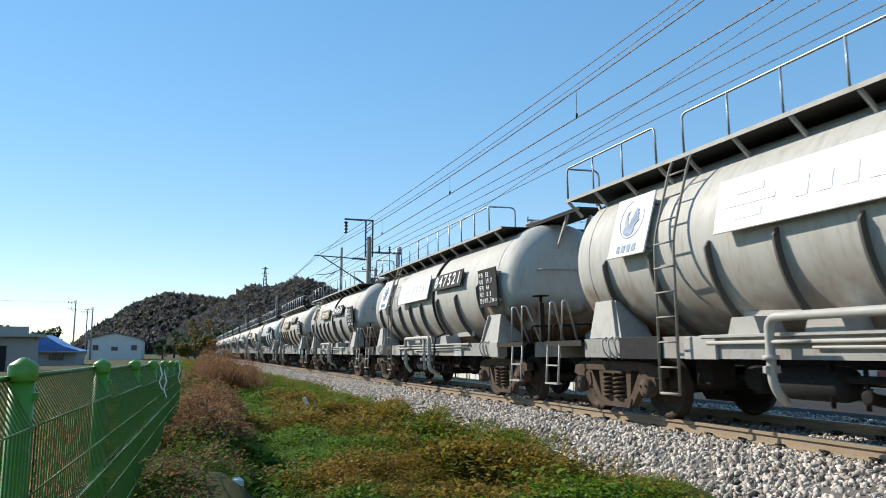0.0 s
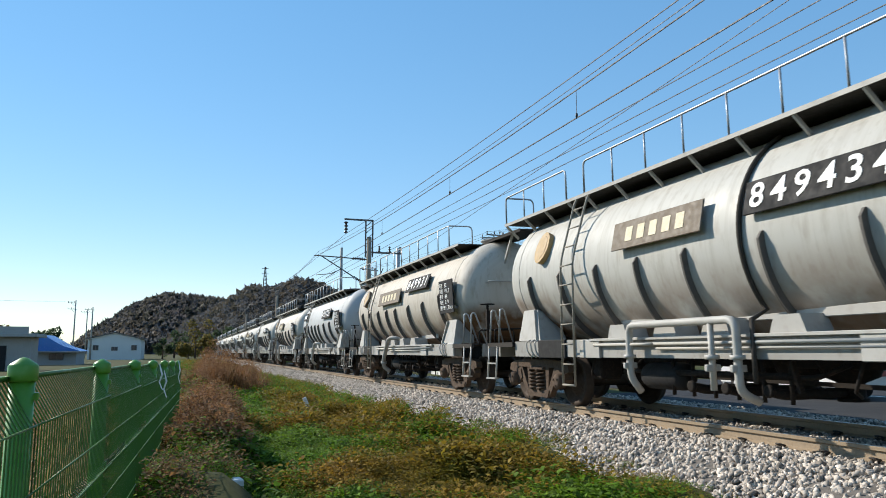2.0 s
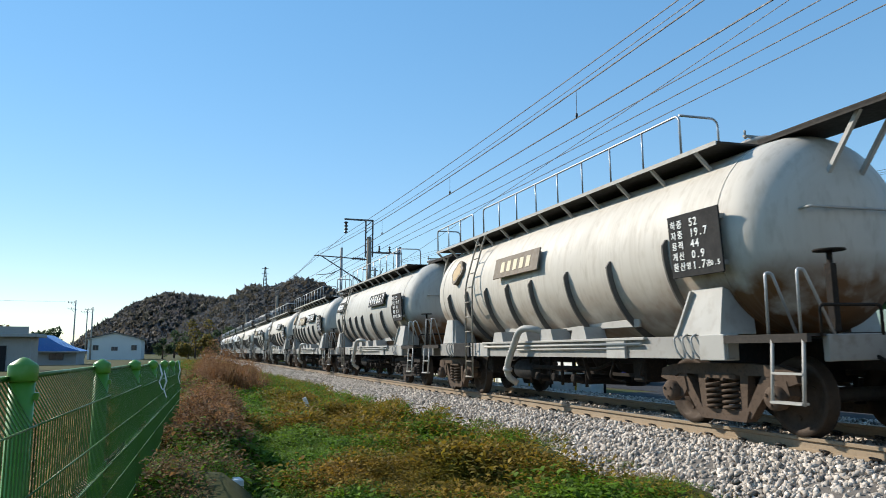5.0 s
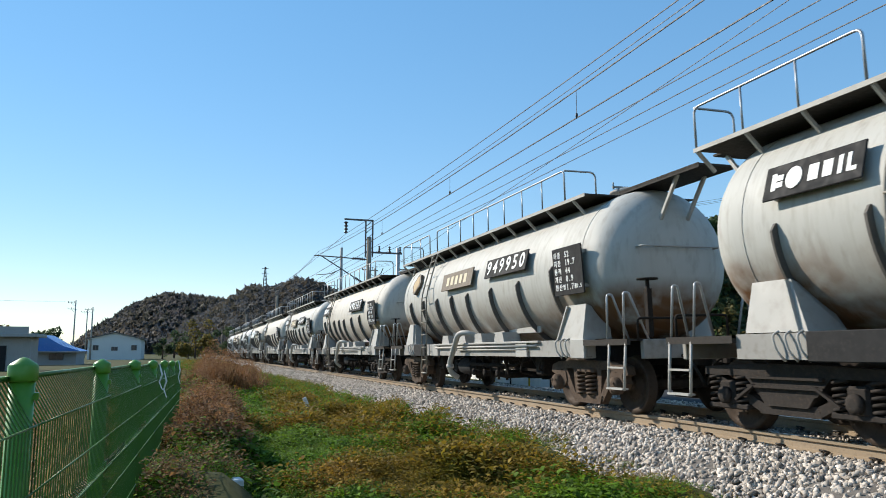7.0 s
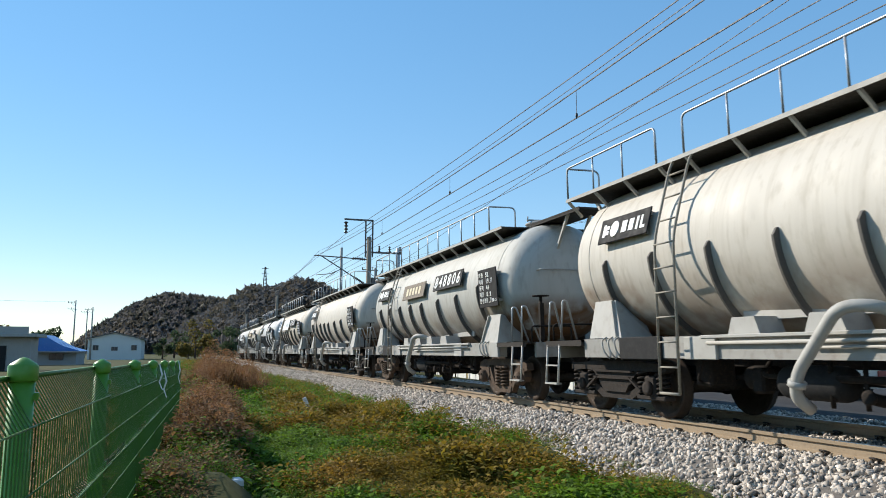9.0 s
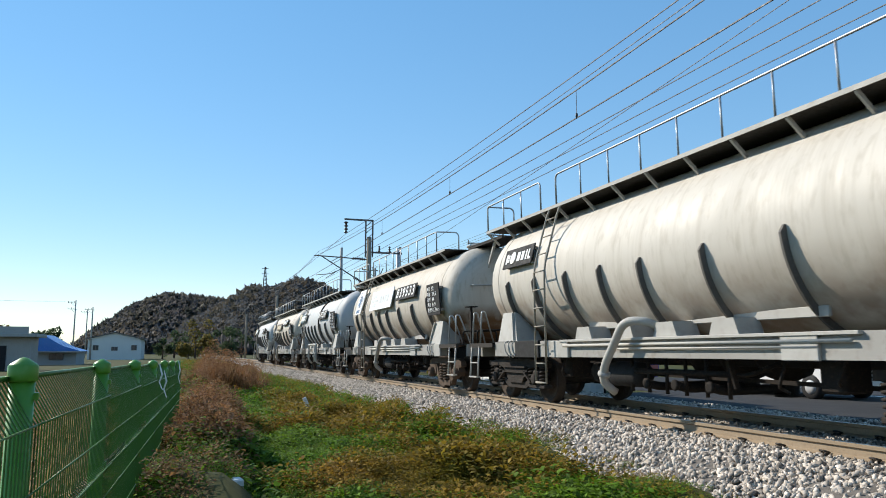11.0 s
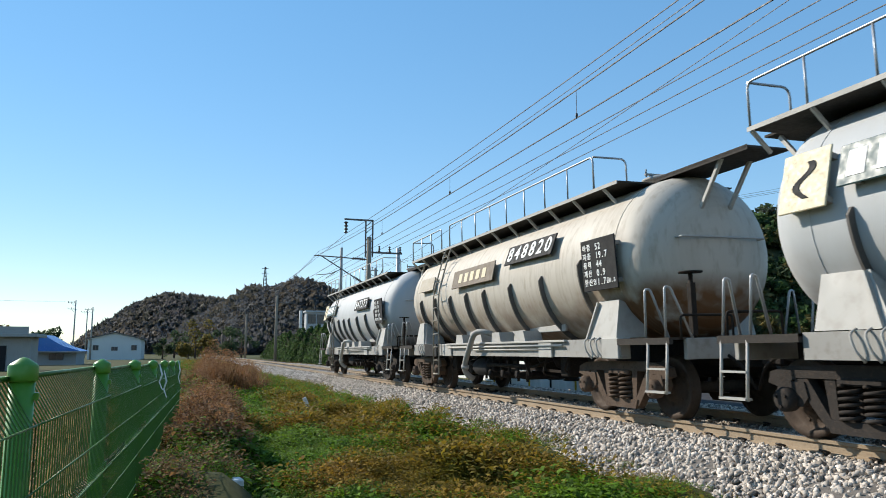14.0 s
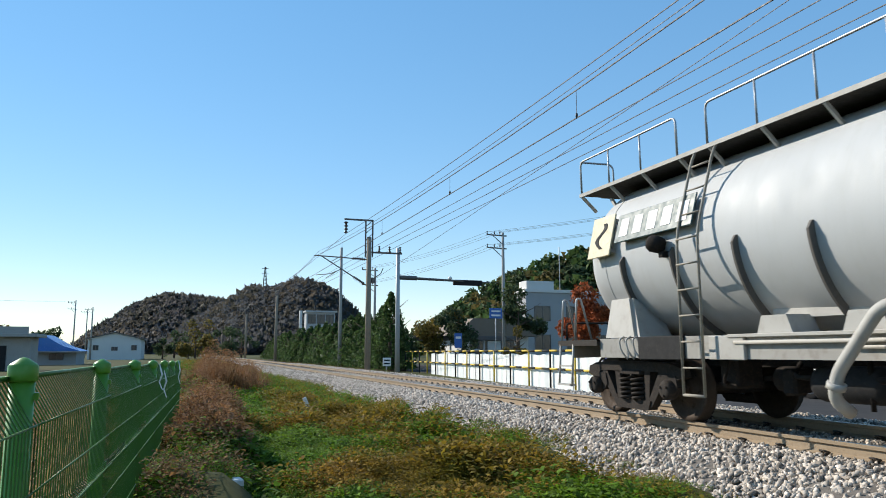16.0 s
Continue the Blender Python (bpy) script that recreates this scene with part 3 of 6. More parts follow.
def build_bogie(parent, y, dark):
    mat = M_BOGIEDARK if dark else M_BOGIE
    bogie = empty("bogie", Matrix.Translation((0, y, 0)))
    bogie.parent = parent
    WB = 0.93
    for sx in (-1, 1):
        if dark:
            build_plate_side(bogie, sx, WB, mat)
            continue
        bm = NEWBM()
        x0, x1 = sorted((sx * 0.93, sx * 1.07))
        top = [(-1.22, 0.60), (-1.18, 0.72), (-0.95, 0.78), (-0.42, 0.80), (0.42, 0.80), (0.95, 0.78), (1.18, 0.72), (1.22, 0.60), (1.08, 0.56), (0.80, 0.66), (-0.80, 0.66), (-1.08, 0.56)]
        prism(bm, top, "x", x0, x1)
        for s in (-1, 1):
            prism(bm, [(s * 0.92, 0.70), (s * 0.70, 0.70), (s * 0.36, 0.20), (s * 0.46, 0.16)], "x", x0 + 0.01, x1 - 0.01)
            prism(bm, [(s * 0.46, 0.72), (s * 0.32, 0.72), (s * 0.30, 0.22), (s * 0.40, 0.22)], "x", x0 + 0.015, x1 - 0.015)
            prism(bm, [(s * 1.06, 0.62), (s * 0.70, 0.62), (s * 0.66, 0.46), (s * 0.74, 0.36), (s * 1.02, 0.36), (s * 1.10, 0.46)], "x", x0 - 0.01, x1 + 0.01)
        prism(bm, [(-0.46, 0.25), (0.46, 0.25), (0.40, 0.12), (-0.40, 0.12)], "x", x0 - 0.01, x1 + 0.01)
        part("side_frame", bm, mat, bogie, "cast steel side frame with triangular openings")
        for s in (-1, 1):
            bm = NEWBM()
            lathe(bm, [(0.05, 0), (0.125, 0.0), (0.135, 0.03), (0.135, 0.13), (0.11, 0.16), (0.06, 0.165)], 14, Matrix.Translation((sx * 1.02, s * WB, 0.43)) @ pose(0, 0, 0, 0, 90 * sx, 0))
            for k in range(3):
                a = k * 2.094 + 0.5
                lathe(bm, [(0.018, 0), (0.018, 0.025)], 6, Matrix.Translation((sx * 1.18, s * WB + 0.075 * math.cos(a), 0.43 + 0.075 * math.sin(a))) @ pose(0, 0, 0, 0, 90 * sx, 0))
            part("axle_box", bm, mat, bogie)
        for cy, r in ((-0.15, 0.105), (0.15, 0.105)):
            bm = NEWBM()
            pts = [(sx * 1.04 + r * math.cos(a), cy + r * math.sin(a), 0.25 + 0.36 * a / (2 * math.pi * 5.5)) for a in np.linspace(0, 2 * math.pi * 5.5, 62)]
            tube(bm, pts, 0.021, 5)
            part("coil_spring", bm, mat, bogie)
        bm = NEWBM()
        box(bm, sx * 0.9 - 0.2, sx * 0.9 + 0.2, -0.27, 0.27, 0.6, 0.68, 0.02)
        part("bolster_end", bm, mat, bogie)
    bm = NEWBM()
    box(bm, -0.95, 0.95, -0.2, 0.2, 0.52, 0.76, 0.03)
    part("bolster", bm, M_DARK, bogie)
    bm = NEWBM()
    for s in (-1, 1):
        beam(bm, (-0.7, s * 0.38, 0.36), (0.7, s * 0.38, 0.36), 0.09, 0.12)
        for sx in (-1, 1):
            box(bm, sx * 0.75 - 0.06, sx * 0.75 + 0.06, s * 0.36 - 0.03, s * 0.36 + 0.06, 0.25, 0.55, 0.01)
    part("brake_beam", bm, M_DARK, bogie)
    for s in (-1, 1):
        bm = NEWBM()
        for sx in (-1, 1):
            turn = Matrix.Translation((sx * 0.7525, 0, 0)) @ pose(0, 0, 0, 0, 90 * sx, 0)
            lathe(bm, [(0.09, 0.07), (0.17, 0.075), (0.19, 0.025), (0.33, 0.015), (0.36, 0.055), (0.425, 0.06), (0.43, 0.05), (0.432, -0.03), (0.458, -0.05), (0.46, -0.075), (0.36, -0.07), (0.33, -0.02), (0.19, -0.03), (0.17, -0.07), (0.09, -0.08)], 32, turn)
            for k in range(6):
                a = k * math.pi / 3
                box(bm, sx * 0.78 - 0.006, sx * 0.78 + 0.006, 0.23 * math.cos(a) - 0.02, 0.23 * math.cos(a) + 0.02, 0.23 * math.sin(a) - 0.02, 0.23 * math.sin(a) + 0.02)
        lathe(bm, [(0.085, -1.0), (0.085, 1.0)], 12, pose(0, 0, 0, 0, 90, 0))
        w = part("wheelset", bm, M_WHEEL, bogie, "worn steel wheels on one axle")
        w.location = (0, s * WB, 0.43)
        WHEELSETS.append(w)
    return bogie


WHEELSETS = []


def handrail(bm, y0, y1, ends=True):
    tube(bm, bend([(WALK_OUT + 0.03, y0, WALK_Z), (WALK_OUT + 0.03, y0, WALK_Z + 0.57), (WALK_OUT + 0.03, y1, WALK_Z + 0.57), (WALK_OUT + 0.03, y1, WALK_Z)], 0.10, 4), 0.017, 6)


def build_wagon(plate_bogies=False):
    """The common tank wagon, standing on the rails round its own middle."""
    w = empty("tank_wagon")
    part("tank", build_tank(), PAINT["grey"], w)
    for y in (-5.05, 5.05):
        bm = NEWBM()
        ring_strip(bm, y, -80, 88, 0.05, 0.006, 40)
        part("weld_seam", bm, PAINT["grey"], w)
    for y in (4.5, 3.3, 2.1, 0.97, -0.12, -1.45, -2.75, -4.12):
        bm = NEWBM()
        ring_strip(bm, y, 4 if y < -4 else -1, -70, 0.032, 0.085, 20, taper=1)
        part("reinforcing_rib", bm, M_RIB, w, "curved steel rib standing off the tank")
    bm = NEWBM()
    box(bm, -0.95, -0.90, -2.9, 2.0, 1.30, 1.42, 0.01)
    part("belly_strip", bm, M_FRAMELIGHT, w)
    # walkway along the top with brackets and railing
    # Grimy sheet is coloured darker for underside shade; strip is pale for lit edge.
    bm = NEWBM()
    box(bm, WALK_OUT + 0.006, -0.36, -4.98, 6.0, WALK_Z - 0.012, WALK_Z + 0.012)
    deck = part("walkway", bm, M_BAND, w, "grimy steel walkway along the tank top, darkened as its shaded underside")
    bm = NEWBM()
    box(bm, WALK_OUT - 0.006, WALK_OUT + 0.006, -4.98, 6.0, WALK_Z - 0.035, WALK_Z + 0.02)
    part("edge_strip", bm, M_FRAMELIGHT, deck, "edge strip coloured pale as the lit edge")
    bm = NEWBM()
    box(bm, 0.36, -WALK_OUT, -4.98, 6.0, WALK_Z - 0.012, WALK_Z + 0.012)
    part("walkway", bm, M_BAND, w)
    bm = NEWBM()
    box(bm, -0.36, 0.36, -6.98, -4.9, 3.60, 3.63)
    box(bm, -0.36, -0.35, -6.98, -4.9, 3.57, 3.64)
    part("end_platform", bm, M_BAND, w, "grey sheet platform over the tank end")
    bm = NEWBM()
    box(bm, -0.36, 0.36, 4.9, 6.5, 3.63, 3.66)
    part("end_platform", bm, M_BAND, w)
    for x in (-0.25, 0.25):
        for s in (-1, 1):
            bm = NEWBM()
            beam(bm, (x, s * 6.35, 3.61), (x, s * 5.82, 2.95), 0.05, 0.05)
            part("strut", bm, M_FRAMELIGHT, w)
    for k in range(13):
        bm = NEWBM()
        y = (5.95, 5.06, 4.2, 3.33, 2.73, 1.82, 0.92, 0.03, -0.87, -1.77, -2.67, -3.57, -4.55)[k]
        beam(bm, (WALK_OUT + 0.02, y, WALK_Z - 0.03), (-0.80, y, 3.26), 0.035, 0.045)
        part("bracket", bm, M_FRAMELIGHT, w)
    for y0, y1 in ((5.98, 3.40), (2.78, -4.25)):
        bm = NEWBM()
        handrail(bm, y0, y1)
        part("handrail", bm, M_GALV, w, "thin galvanised handrail")
        n = max(1, round(abs(y1 - y0) / 0.93))
        for k in range(1, n):
            bm = NEWBM()
            y = y0 + (y1 - y0) * k / n
            tube(bm, [(WALK_OUT + 0.03, y, WALK_Z), (WALK_OUT + 0.03, y, WALK_Z + 0.57)], 0.015, 5)
            part("handrail_post", bm, M_GALV, w)
    for y in (5.98, -4.25):
        bm = NEWBM()
        tube(bm, bend([(WALK_OUT + 0.03, y, WALK_Z + 0.57), (-0.42, y, WALK_Z + 0.57), (-0.42, y, WALK_Z)], 0.12, 5), 0.017, 6)
        part("end_hoop", bm, M_GALV, w)
    # manholes on the top
    for y in (3.4, 0.4, -2.4, -4.6):
        bm = NEWBM()
        lathe(bm, [(0.27, 0), (0.27, 0.10), (0.31, 0.10), (0.31, 0.14), (0.22, 0.18), (0.05, 0.19)], 18, Matrix.Translation((0, y, 3.57)))
        beam(bm, (-0.3, y, 3.78), (0.3, y, 3.78), 0.04, 0.03)
        tube(bm, [(-0.28, y, 3.74), (-0.28, y, 3.86)], 0.015, 5)
        part("manhole", bm, M_FRAME, w)
    # side ladder
    bm = NEWBM()
    for y in (3.02, 2.62):
        tube(bm, bend([(WALK_OUT + 0.05, y, WALK_Z + 0.02), (-1.12, y, 3.40), (-1.43, y, 2.4), (-1.46, y, 0.42)], 0.2, 3), 0.019, 6)
    tube(bm, [(-1.46, 3.02, 0.42), (-1.46, 2.62, 0.42)], 0.02, 6)
    part("ladder", bm, M_LADDER, w, "tall narrow steel side ladder")
    for k in range(9):
        z = 0.75 + k * 0.32
        x = -1.455 if z < 2.3 else -1.455 + (z - 2.3) * 0.31
        bm = NEWBM()
        tube(bm, [(x, 3.02, z), (x, 2.62, z)], 0.013, 5)
        part("rung", bm, M_LADDER, w)
    # bars across the tank ends
    for s in (-1, 1):
        bm = NEWBM()
        yb = s * (SEAM + DOME + 0.05)
        tube(bm, bend([(-0.72, yb - s * 0.22, 2.55), (-0.72, yb, 2.55), (0.72, yb, 2.55), (0.72, yb - s * 0.22, 2.55)], 0.05, 3), 0.017, 6)
        part("end_bar", bm, M_FRAMELIGHT, w)
    # underframe
    for sx in (-1, 1):
        bm = NEWBM()
        prism(bm, [(sx * 1.30, 0.86), (sx * 1.30, 1.14), (sx * 1.20, 1.14), (sx * 1.20, 1.125), (sx * 1.285, 1.125), (sx * 1.285, 0.875), (sx * 1.20, 0.875), (sx * 1.20, 0.86)], "y", -5.2, 5.2)
        part("side_sill", bm, M_FRAME, w, "grey steel channel along the underframe")
        bm = NEWBM()
        box(bm, *sorted((sx * 1.285, sx * 1.36)), -3.6, 2.3, 1.105, 1.145, 0.006)
        tube(bm, [(sx * 1.345, -3.5, 1.05), (sx * 1.345, 2.2, 1.05)], 0.022, 6)
        tube(bm, [(sx * 1.34, -3.1, 0.99), (sx * 1.34, 0.6, 0.99)], 0.014, 6)
        part("sill_ledge", bm, M_FRAMELIGHT, w)
        for y0, y1 in ((2.65, 2.05), (-2.6, -3.1)):
            bm = NEWBM()
            box(bm, *sorted((sx * 1.30, sx * 1.345)), y1, y0, 0.85, 1.13, 0.008)
            part("sill_plate", bm, M_FRAMELIGHT, w)
        for s in (-1, 1):
            bm = NEWBM()
            box(bm, *sorted((sx * 1.12, sx * 1.335)), *((3.15, 4.15) if s > 0 else (-5.18, -4.72)), 0.84, 1.15, 0.01)
            part("bolster_box", bm, M_BLACK if s > 0 else M_FRAMELIGHT, w)
            for k in range(3):
                bm = NEWBM()
                y = s * (4.25 + 0.17 * k) - 0.02
                tube(bm, bend([(sx * 1.25, y, 1.17), (sx * 1.37, y, 1.12), (sx * 1.37, y - 0.05, 0.95), (sx * 1.30, y - 0.1, 0.84)], 0.06, 3), 0.014, 5)
                part("brake_pipe", bm, M_FRAMELIGHT, w)
            # saddle: a slanted box section that carries the tank
            bm = NEWBM()
            y0, y1 = s * 4.16, s * 5.06
            t0, t1 = s * 4.45, s * 5.02
            outer = [(sx * 1.28, y0, 1.15), (sx * 1.28, y1, 1.15), (sx * 1.17, t1, 1.72), (sx * 1.17, t0, 1.72)]
            inner = [(sx * 0.75, y0, 1.15), (sx * 0.75, y1, 1.15), (sx * 0.75, t1, 1.55), (sx * 0.75, t0, 1.55)]
            vo, vi = [bm.verts.new(p) for p in outer], [bm.verts.new(p) for p in inner]
            bm.faces.new(vo), bm.faces.new(vi[::-1])
            for k in range(4):
                bm.faces.new((vo[k], vi[k], vi[(k + 1) % 4], vo[(k + 1) % 4]))
            beam(bm, (sx * 1.29, s * 4.26, 1.15), (sx * 1.20, s * 4.48, 1.70), 0.03, 0.06, (1, 0, 0))
            bmesh.ops.recalc_face_normals(bm, faces=bm.faces)
            part("saddle", bm, M_FRAMELIGHT, w, "pale slanted plate saddle under the tank")
            # low gussets between the main saddles
            for k in range(2):
                yg = s * (0.5 + 1.15 * k)
                bm = NEWBM()
                prism(bm, [(yg - 0.26, 1.14), (yg + 0.26, 1.14), (yg + 0.18, 1.34), (yg - 0.18, 1.34)], "x", *sorted((sx * 0.9, sx * 1.27)))
                part("gusset", bm, M_FRAMELIGHT, w)
            # end deck, steps and grab irons
            bm = NEWBM()
            box(bm, *sorted((sx * 0.35, sx * 1.36)), *sorted((s * 5.2, s * 6.44)), 1.10, 1.13)
            box(bm, *sorted((sx * 1.30, sx * 1.36)), *sorted((s * 5.2, s * 6.44)), 1.04, 1.13)
            part("end_deck", bm, M_BAND, w, "narrow steel deck at the wagon end")
            bm = NEWBM()
            for yy in (5.95, 6.38):
                tube(bm, [(sx * 1.34, s * yy, 1.10), (sx * 1.40, s * yy, 0.40)], 0.02, 5)
            for z in (0.42, 0.72):
                beam(bm, (sx * 1.385, s * 5.95, z), (sx * 1.385, s * 6.38, z), 0.10 if z < 0.5 else 0.03, 0.025)
            part("step", bm, M_FRAMELIGHT, w, "two-rung steel step below the deck")
            for yy, dy in ((5.90, 0.05), (6.35, 0.10)):
                bm = NEWBM()
                tube(bm, bend([(sx * 1.34, s * yy, 1.12), (sx * 1.30, s * (yy - 0.03), 1.80), (sx * 1.22, s * (yy - 0.02), 1.80), (sx * 1.0, s * (yy + dy), 1.12)], 0.05, 3), 0.018, 6)
                part("grab_iron", bm, M_GALV, w)
    bm = NEWBM()
    box(bm, -0.22, 0.22, -6.5, 6.5, 0.72, 1.08, 0.01)
    for y in (-2.6, -0.6, 1.3, 2.9):
        box(bm, -1.25, 1.25, y - 0.05, y + 0.05, 0.9, 1.1)
    part("centre_sill", bm, M_DARK, w)
    for s in (-1, 1):
        bm = NEWBM()
        box(bm, -1.1, 1.1, *sorted((s * 6.38, s * 6.46)), 0.84, 1.12, 0.01)
        part("headstock", bm, M_FRAME, w)
        bm = NEWBM()
        box(bm, -0.09, 0.09, *sorted((s * 6.45, s * 6.76)), 0.80, 0.96, 0.02)
        box(bm, -0.16, 0.14, *sorted((s * 6.72, s * 6.86)), 0.74, 1.02, 0.03)
        box(bm, -0.16, -0.05, *sorted((s * 6.84, s * 6.93)), 0.76, 1.0, 0.02)
        part("coupler", bm, M_DARK, w, "dark knuckle coupler")
        bm = NEWBM()
        tube(bm, bend([(-0.45, s * 6.45, 0.88), (-0.45, s * 6.7, 0.75), (-0.40, s * 6.88, 0.45)], 0.15, 5), 0.022, 6)
        tube(bm, bend([(-1.18, s * 6.46, 1.1), (-1.18, s * 6.46, 1.42), (-0.35, s * 6.46, 1.42), (-0.35, s * 6.46, 1.1)], 0.06, 3), 0.018, 6)
        part("end_pipework", bm, M_DARK, w)
    bm = NEWBM()
    tube(bm, [(-0.95, -6.42, 1.1), (-0.95, -6.42, 1.98)], 0.03, 8)
    box(bm, -0.99, -0.91, -6.46, -6.38, 1.15, 1.85)
    lathe(bm, [(0.16, 0), (0.16, 0.02), (0.135, 0.02)], 16, Matrix.Translation((-0.95, -6.42, 1.98)))
    part("brake_stand", bm, M_DARK, w, "upright hand brake stand with a wheel")
    # brake gear below the floor
    bm = NEWBM()
    lathe(bm, [(0.05, -0.46), (0.17, -0.42), (0.19, -0.36), (0.19, 0.36), (0.17, 0.42), (0.05, 0.46)], 18, Matrix.Translation((-0.85, 1.05, 0.60)) @ pose(0, 0, 0, 90, 0, 0))
    part("air_reservoir", bm, M_BLACK, w, "black air reservoir")
    bm = NEWBM()
    lathe(bm, [(0.05, -0.2), (0.15, -0.18), (0.15, 0.18), (0.05, 0.2)], 14, Matrix.Translation((-0.7, 2.0, 0.62)) @ pose(0, 0, 0, 90, 0, 0))
    box(bm, -0.95, -0.75, 1.75, 1.95, 0.45, 0.75, 0.03)
    beam(bm, (-0.6, 2.3, 0.62), (-0.5, 3.6, 0.55), 0.03, 0.06)
    beam(bm, (-0.6, -3.5, 0.55), (-0.55, 1.6, 0.60), 0.03, 0.05)
    beam(bm, (-1.1, -1.5, 0.84), (-1.0, -1.5, 0.5), 0.04, 0.06)
    part("brake_cylinder", bm, M_DARK, w)
    for y in (0.2, -0.45, -1.15):
        bm = NEWBM()
        lathe(bm, [(0.5, 1.05), (0.30, 0.62), (0.14, 0.55), (0.14, 0.38), (0.17, 0.38), (0.17, 0.34), (0.05, 0.34)][::-1], 14, Matrix.Translation((0.1, y, 0)))
        tube(bm, bend([(0.1, y, 0.45), (-0.9, y, 0.45), (-1.1, y, 0.50)], 0.1, 3), 0.06, 8)
        lathe(bm, [(0.065, 0), (0.075, 0.02), (0.075, 0.05), (0.05, 0.06)], 10, Matrix.Translation((-1.08, y, 0.5)) @ pose(0, 0, 0, 0, -90, 0))
        part("discharge_valve", bm, M_DARK, w)
    for y0, z0 in ((-3.2, 0.62), (-2.4, 0.55), (2.6, 0.58)):
        bm = NEWBM()
        tube(bm, bend([(-0.3, y0, 0.95), (-1.05, y0, 0.92), (-1.12, y0 + 0.1, z0), (-0.6, y0 + 0.5, z0 - 0.1)], 0.1, 3), 0.02, 5)
        part("hanger_rod", bm, M_DARK, w)
    for k in range(6):
        bm = NEWBM()
        y0 = 0.75 - 0.42 * k
        tube(bm, [(-0.98, y0, 0.86), (-0.98, y0, 0.36)], 0.028, 6)
        part("drain_stub", bm, M_DARK, w)
    bm = NEWBM()
    tube(bm, [(-0.98, 0.85, 0.66), (-0.98, -1.45, 0.66)], 0.04, 8)
    for y0 in (-1.9, 1.9):
        tube(bm, bend([(-0.98, 0.8 if y0 > 0 else -1.4, 0.66), (-0.98, y0 * 0.9, 0.66), (-0.7, y0, 0.8)], 0.1, 3), 0.03, 6)
    part("manifold", bm, M_DARK, w)
    for y0 in (-2.9, 2.75):
        bm = NEWBM()
        box(bm, -1.0, -0.6, y0 - 0.16, y0 + 0.16, 0.5, 0.86, 0.03)
        part("valve_box", bm, M_DARK, w)
    for s in (-1, 1):
        build_bogie(w, s * 4.76, plate_bogies)
    return tagged(w, "grey steel cement tank wagon with a top walkway", "tank wagon", "wagons of the train")


def loop_pipe(w, mat):
    bm = NEWBM()
    tube(bm, bend([(-1.30, 1.05, 0.40), (-1.46, 1.05, 0.6), (-1.46, 1.05, 1.31), (-1.46, -1.09, 1.31), (-1.46, -1.09, 0.5), (-1.2, -1.09, 0.38)], 0.14, 5), 0.05, 10)
    tube(bm, [(-1.46, -0.66, 1.31), (-1.46, -0.66, 0.5)], 0.038, 8)
    tube(bm, [(-1.47, 1.0, 1.05), (-1.47, 0.5, 1.05)], 0.02, 6)
    for y in (1.05, -0.66, -1.09):
        lathe(bm, [(0.07, 0), (0.085, 0.0), (0.085, 0.05), (0.07, 0.05)], 10, Matrix.Translation((-1.46, y, 0.86)))
        box(bm, -1.56, -1.36, y - 0.03, y + 0.03, 0.72, 0.80, 0.01)
    part("unloading_pipe", bm, mat, w, "looped unloading pipe outside the sill")
    bm = NEWBM()
    tube(bm, [around(-1.12, a, 0.03) for a in np.linspace(62, -40, 24)] + [Vector((-1.33, -1.2, 1.3)), Vector((-1.42, -1.3, 0.6))], 0.03, 8)
    part("vent_pipe", bm, M_BAND, w, "thin dark pipe round the tank")


def goose_pipe(w, mat):
    bm = NEWBM()
    tube(bm, bend([(-0.95, -0.22, 1.15), (-1.30, -0.22, 1.36), (-1.50, 0.1, 1.38), (-1.52, 0.64, 0.74), (-1.50, 0.72, 0.50), (-1.3, 0.72, 0.36)], 0.22, 6), 0.062, 10)
    lathe(bm, [(0.075, 0), (0.09, 0), (0.09, 0.06), (0.075, 0.06)], 10, Matrix.Translation((-1.51, 0.68, 0.60)) @ pose(0, 0, 0, 20, 0, 0))
    part("unloading_pipe", bm, mat, w, "thick bent unloading pipe outside the sill")


# ---- boards and lettering ----
def board_pose(y, z, off):
    """A pose on the tank's near side: x along the reading direction, y up the board, z outward."""
    c, r = section(y)
    a = math.asin(max(-1, min(1, (z - c) / r)))
    n = Vector((-math.cos(a), 0, math.sin(a)))
    o = Vector((0, y, c)) + n * (r + off)
    xa = Vector((0, -1, 0))
    ya = n.cross(xa)
    m = Matrix((xa, ya, n)).transposed().to_4x4()
    m.translation = o
    return m


GLYPHS = {}


def glyph(name, ch, size, mat, parent, m):
    """One raised character, centred on its place; alike characters share a mesh."""
    key = (ch, size, mat.name)
    if key not in GLYPHS:
        cu = bpy.data.curves.new("lettering", "FONT")
        cu.body, cu.size, cu.align_x, cu.align_y = ch, size, "CENTER", "CENTER"
        cu.extrude, cu.offset, cu.resolution_u = 0.004, size * 0.014, 3
        tmp = new("lettering", cu)
        bpy.context.view_layer.update()
        me = bpy.data.meshes.new_from_object(tmp.evaluated_get(bpy.context.evaluated_depsgraph_get()))
        bpy.data.objects.remove(tmp)
        bpy.data.curves.remove(cu)
        me.materials.clear()
        me.materials.append(mat)
        GLYPHS[key] = me
    ob = new(name, GLYPHS[key])
    ob.parent, ob.matrix_basis = parent, m


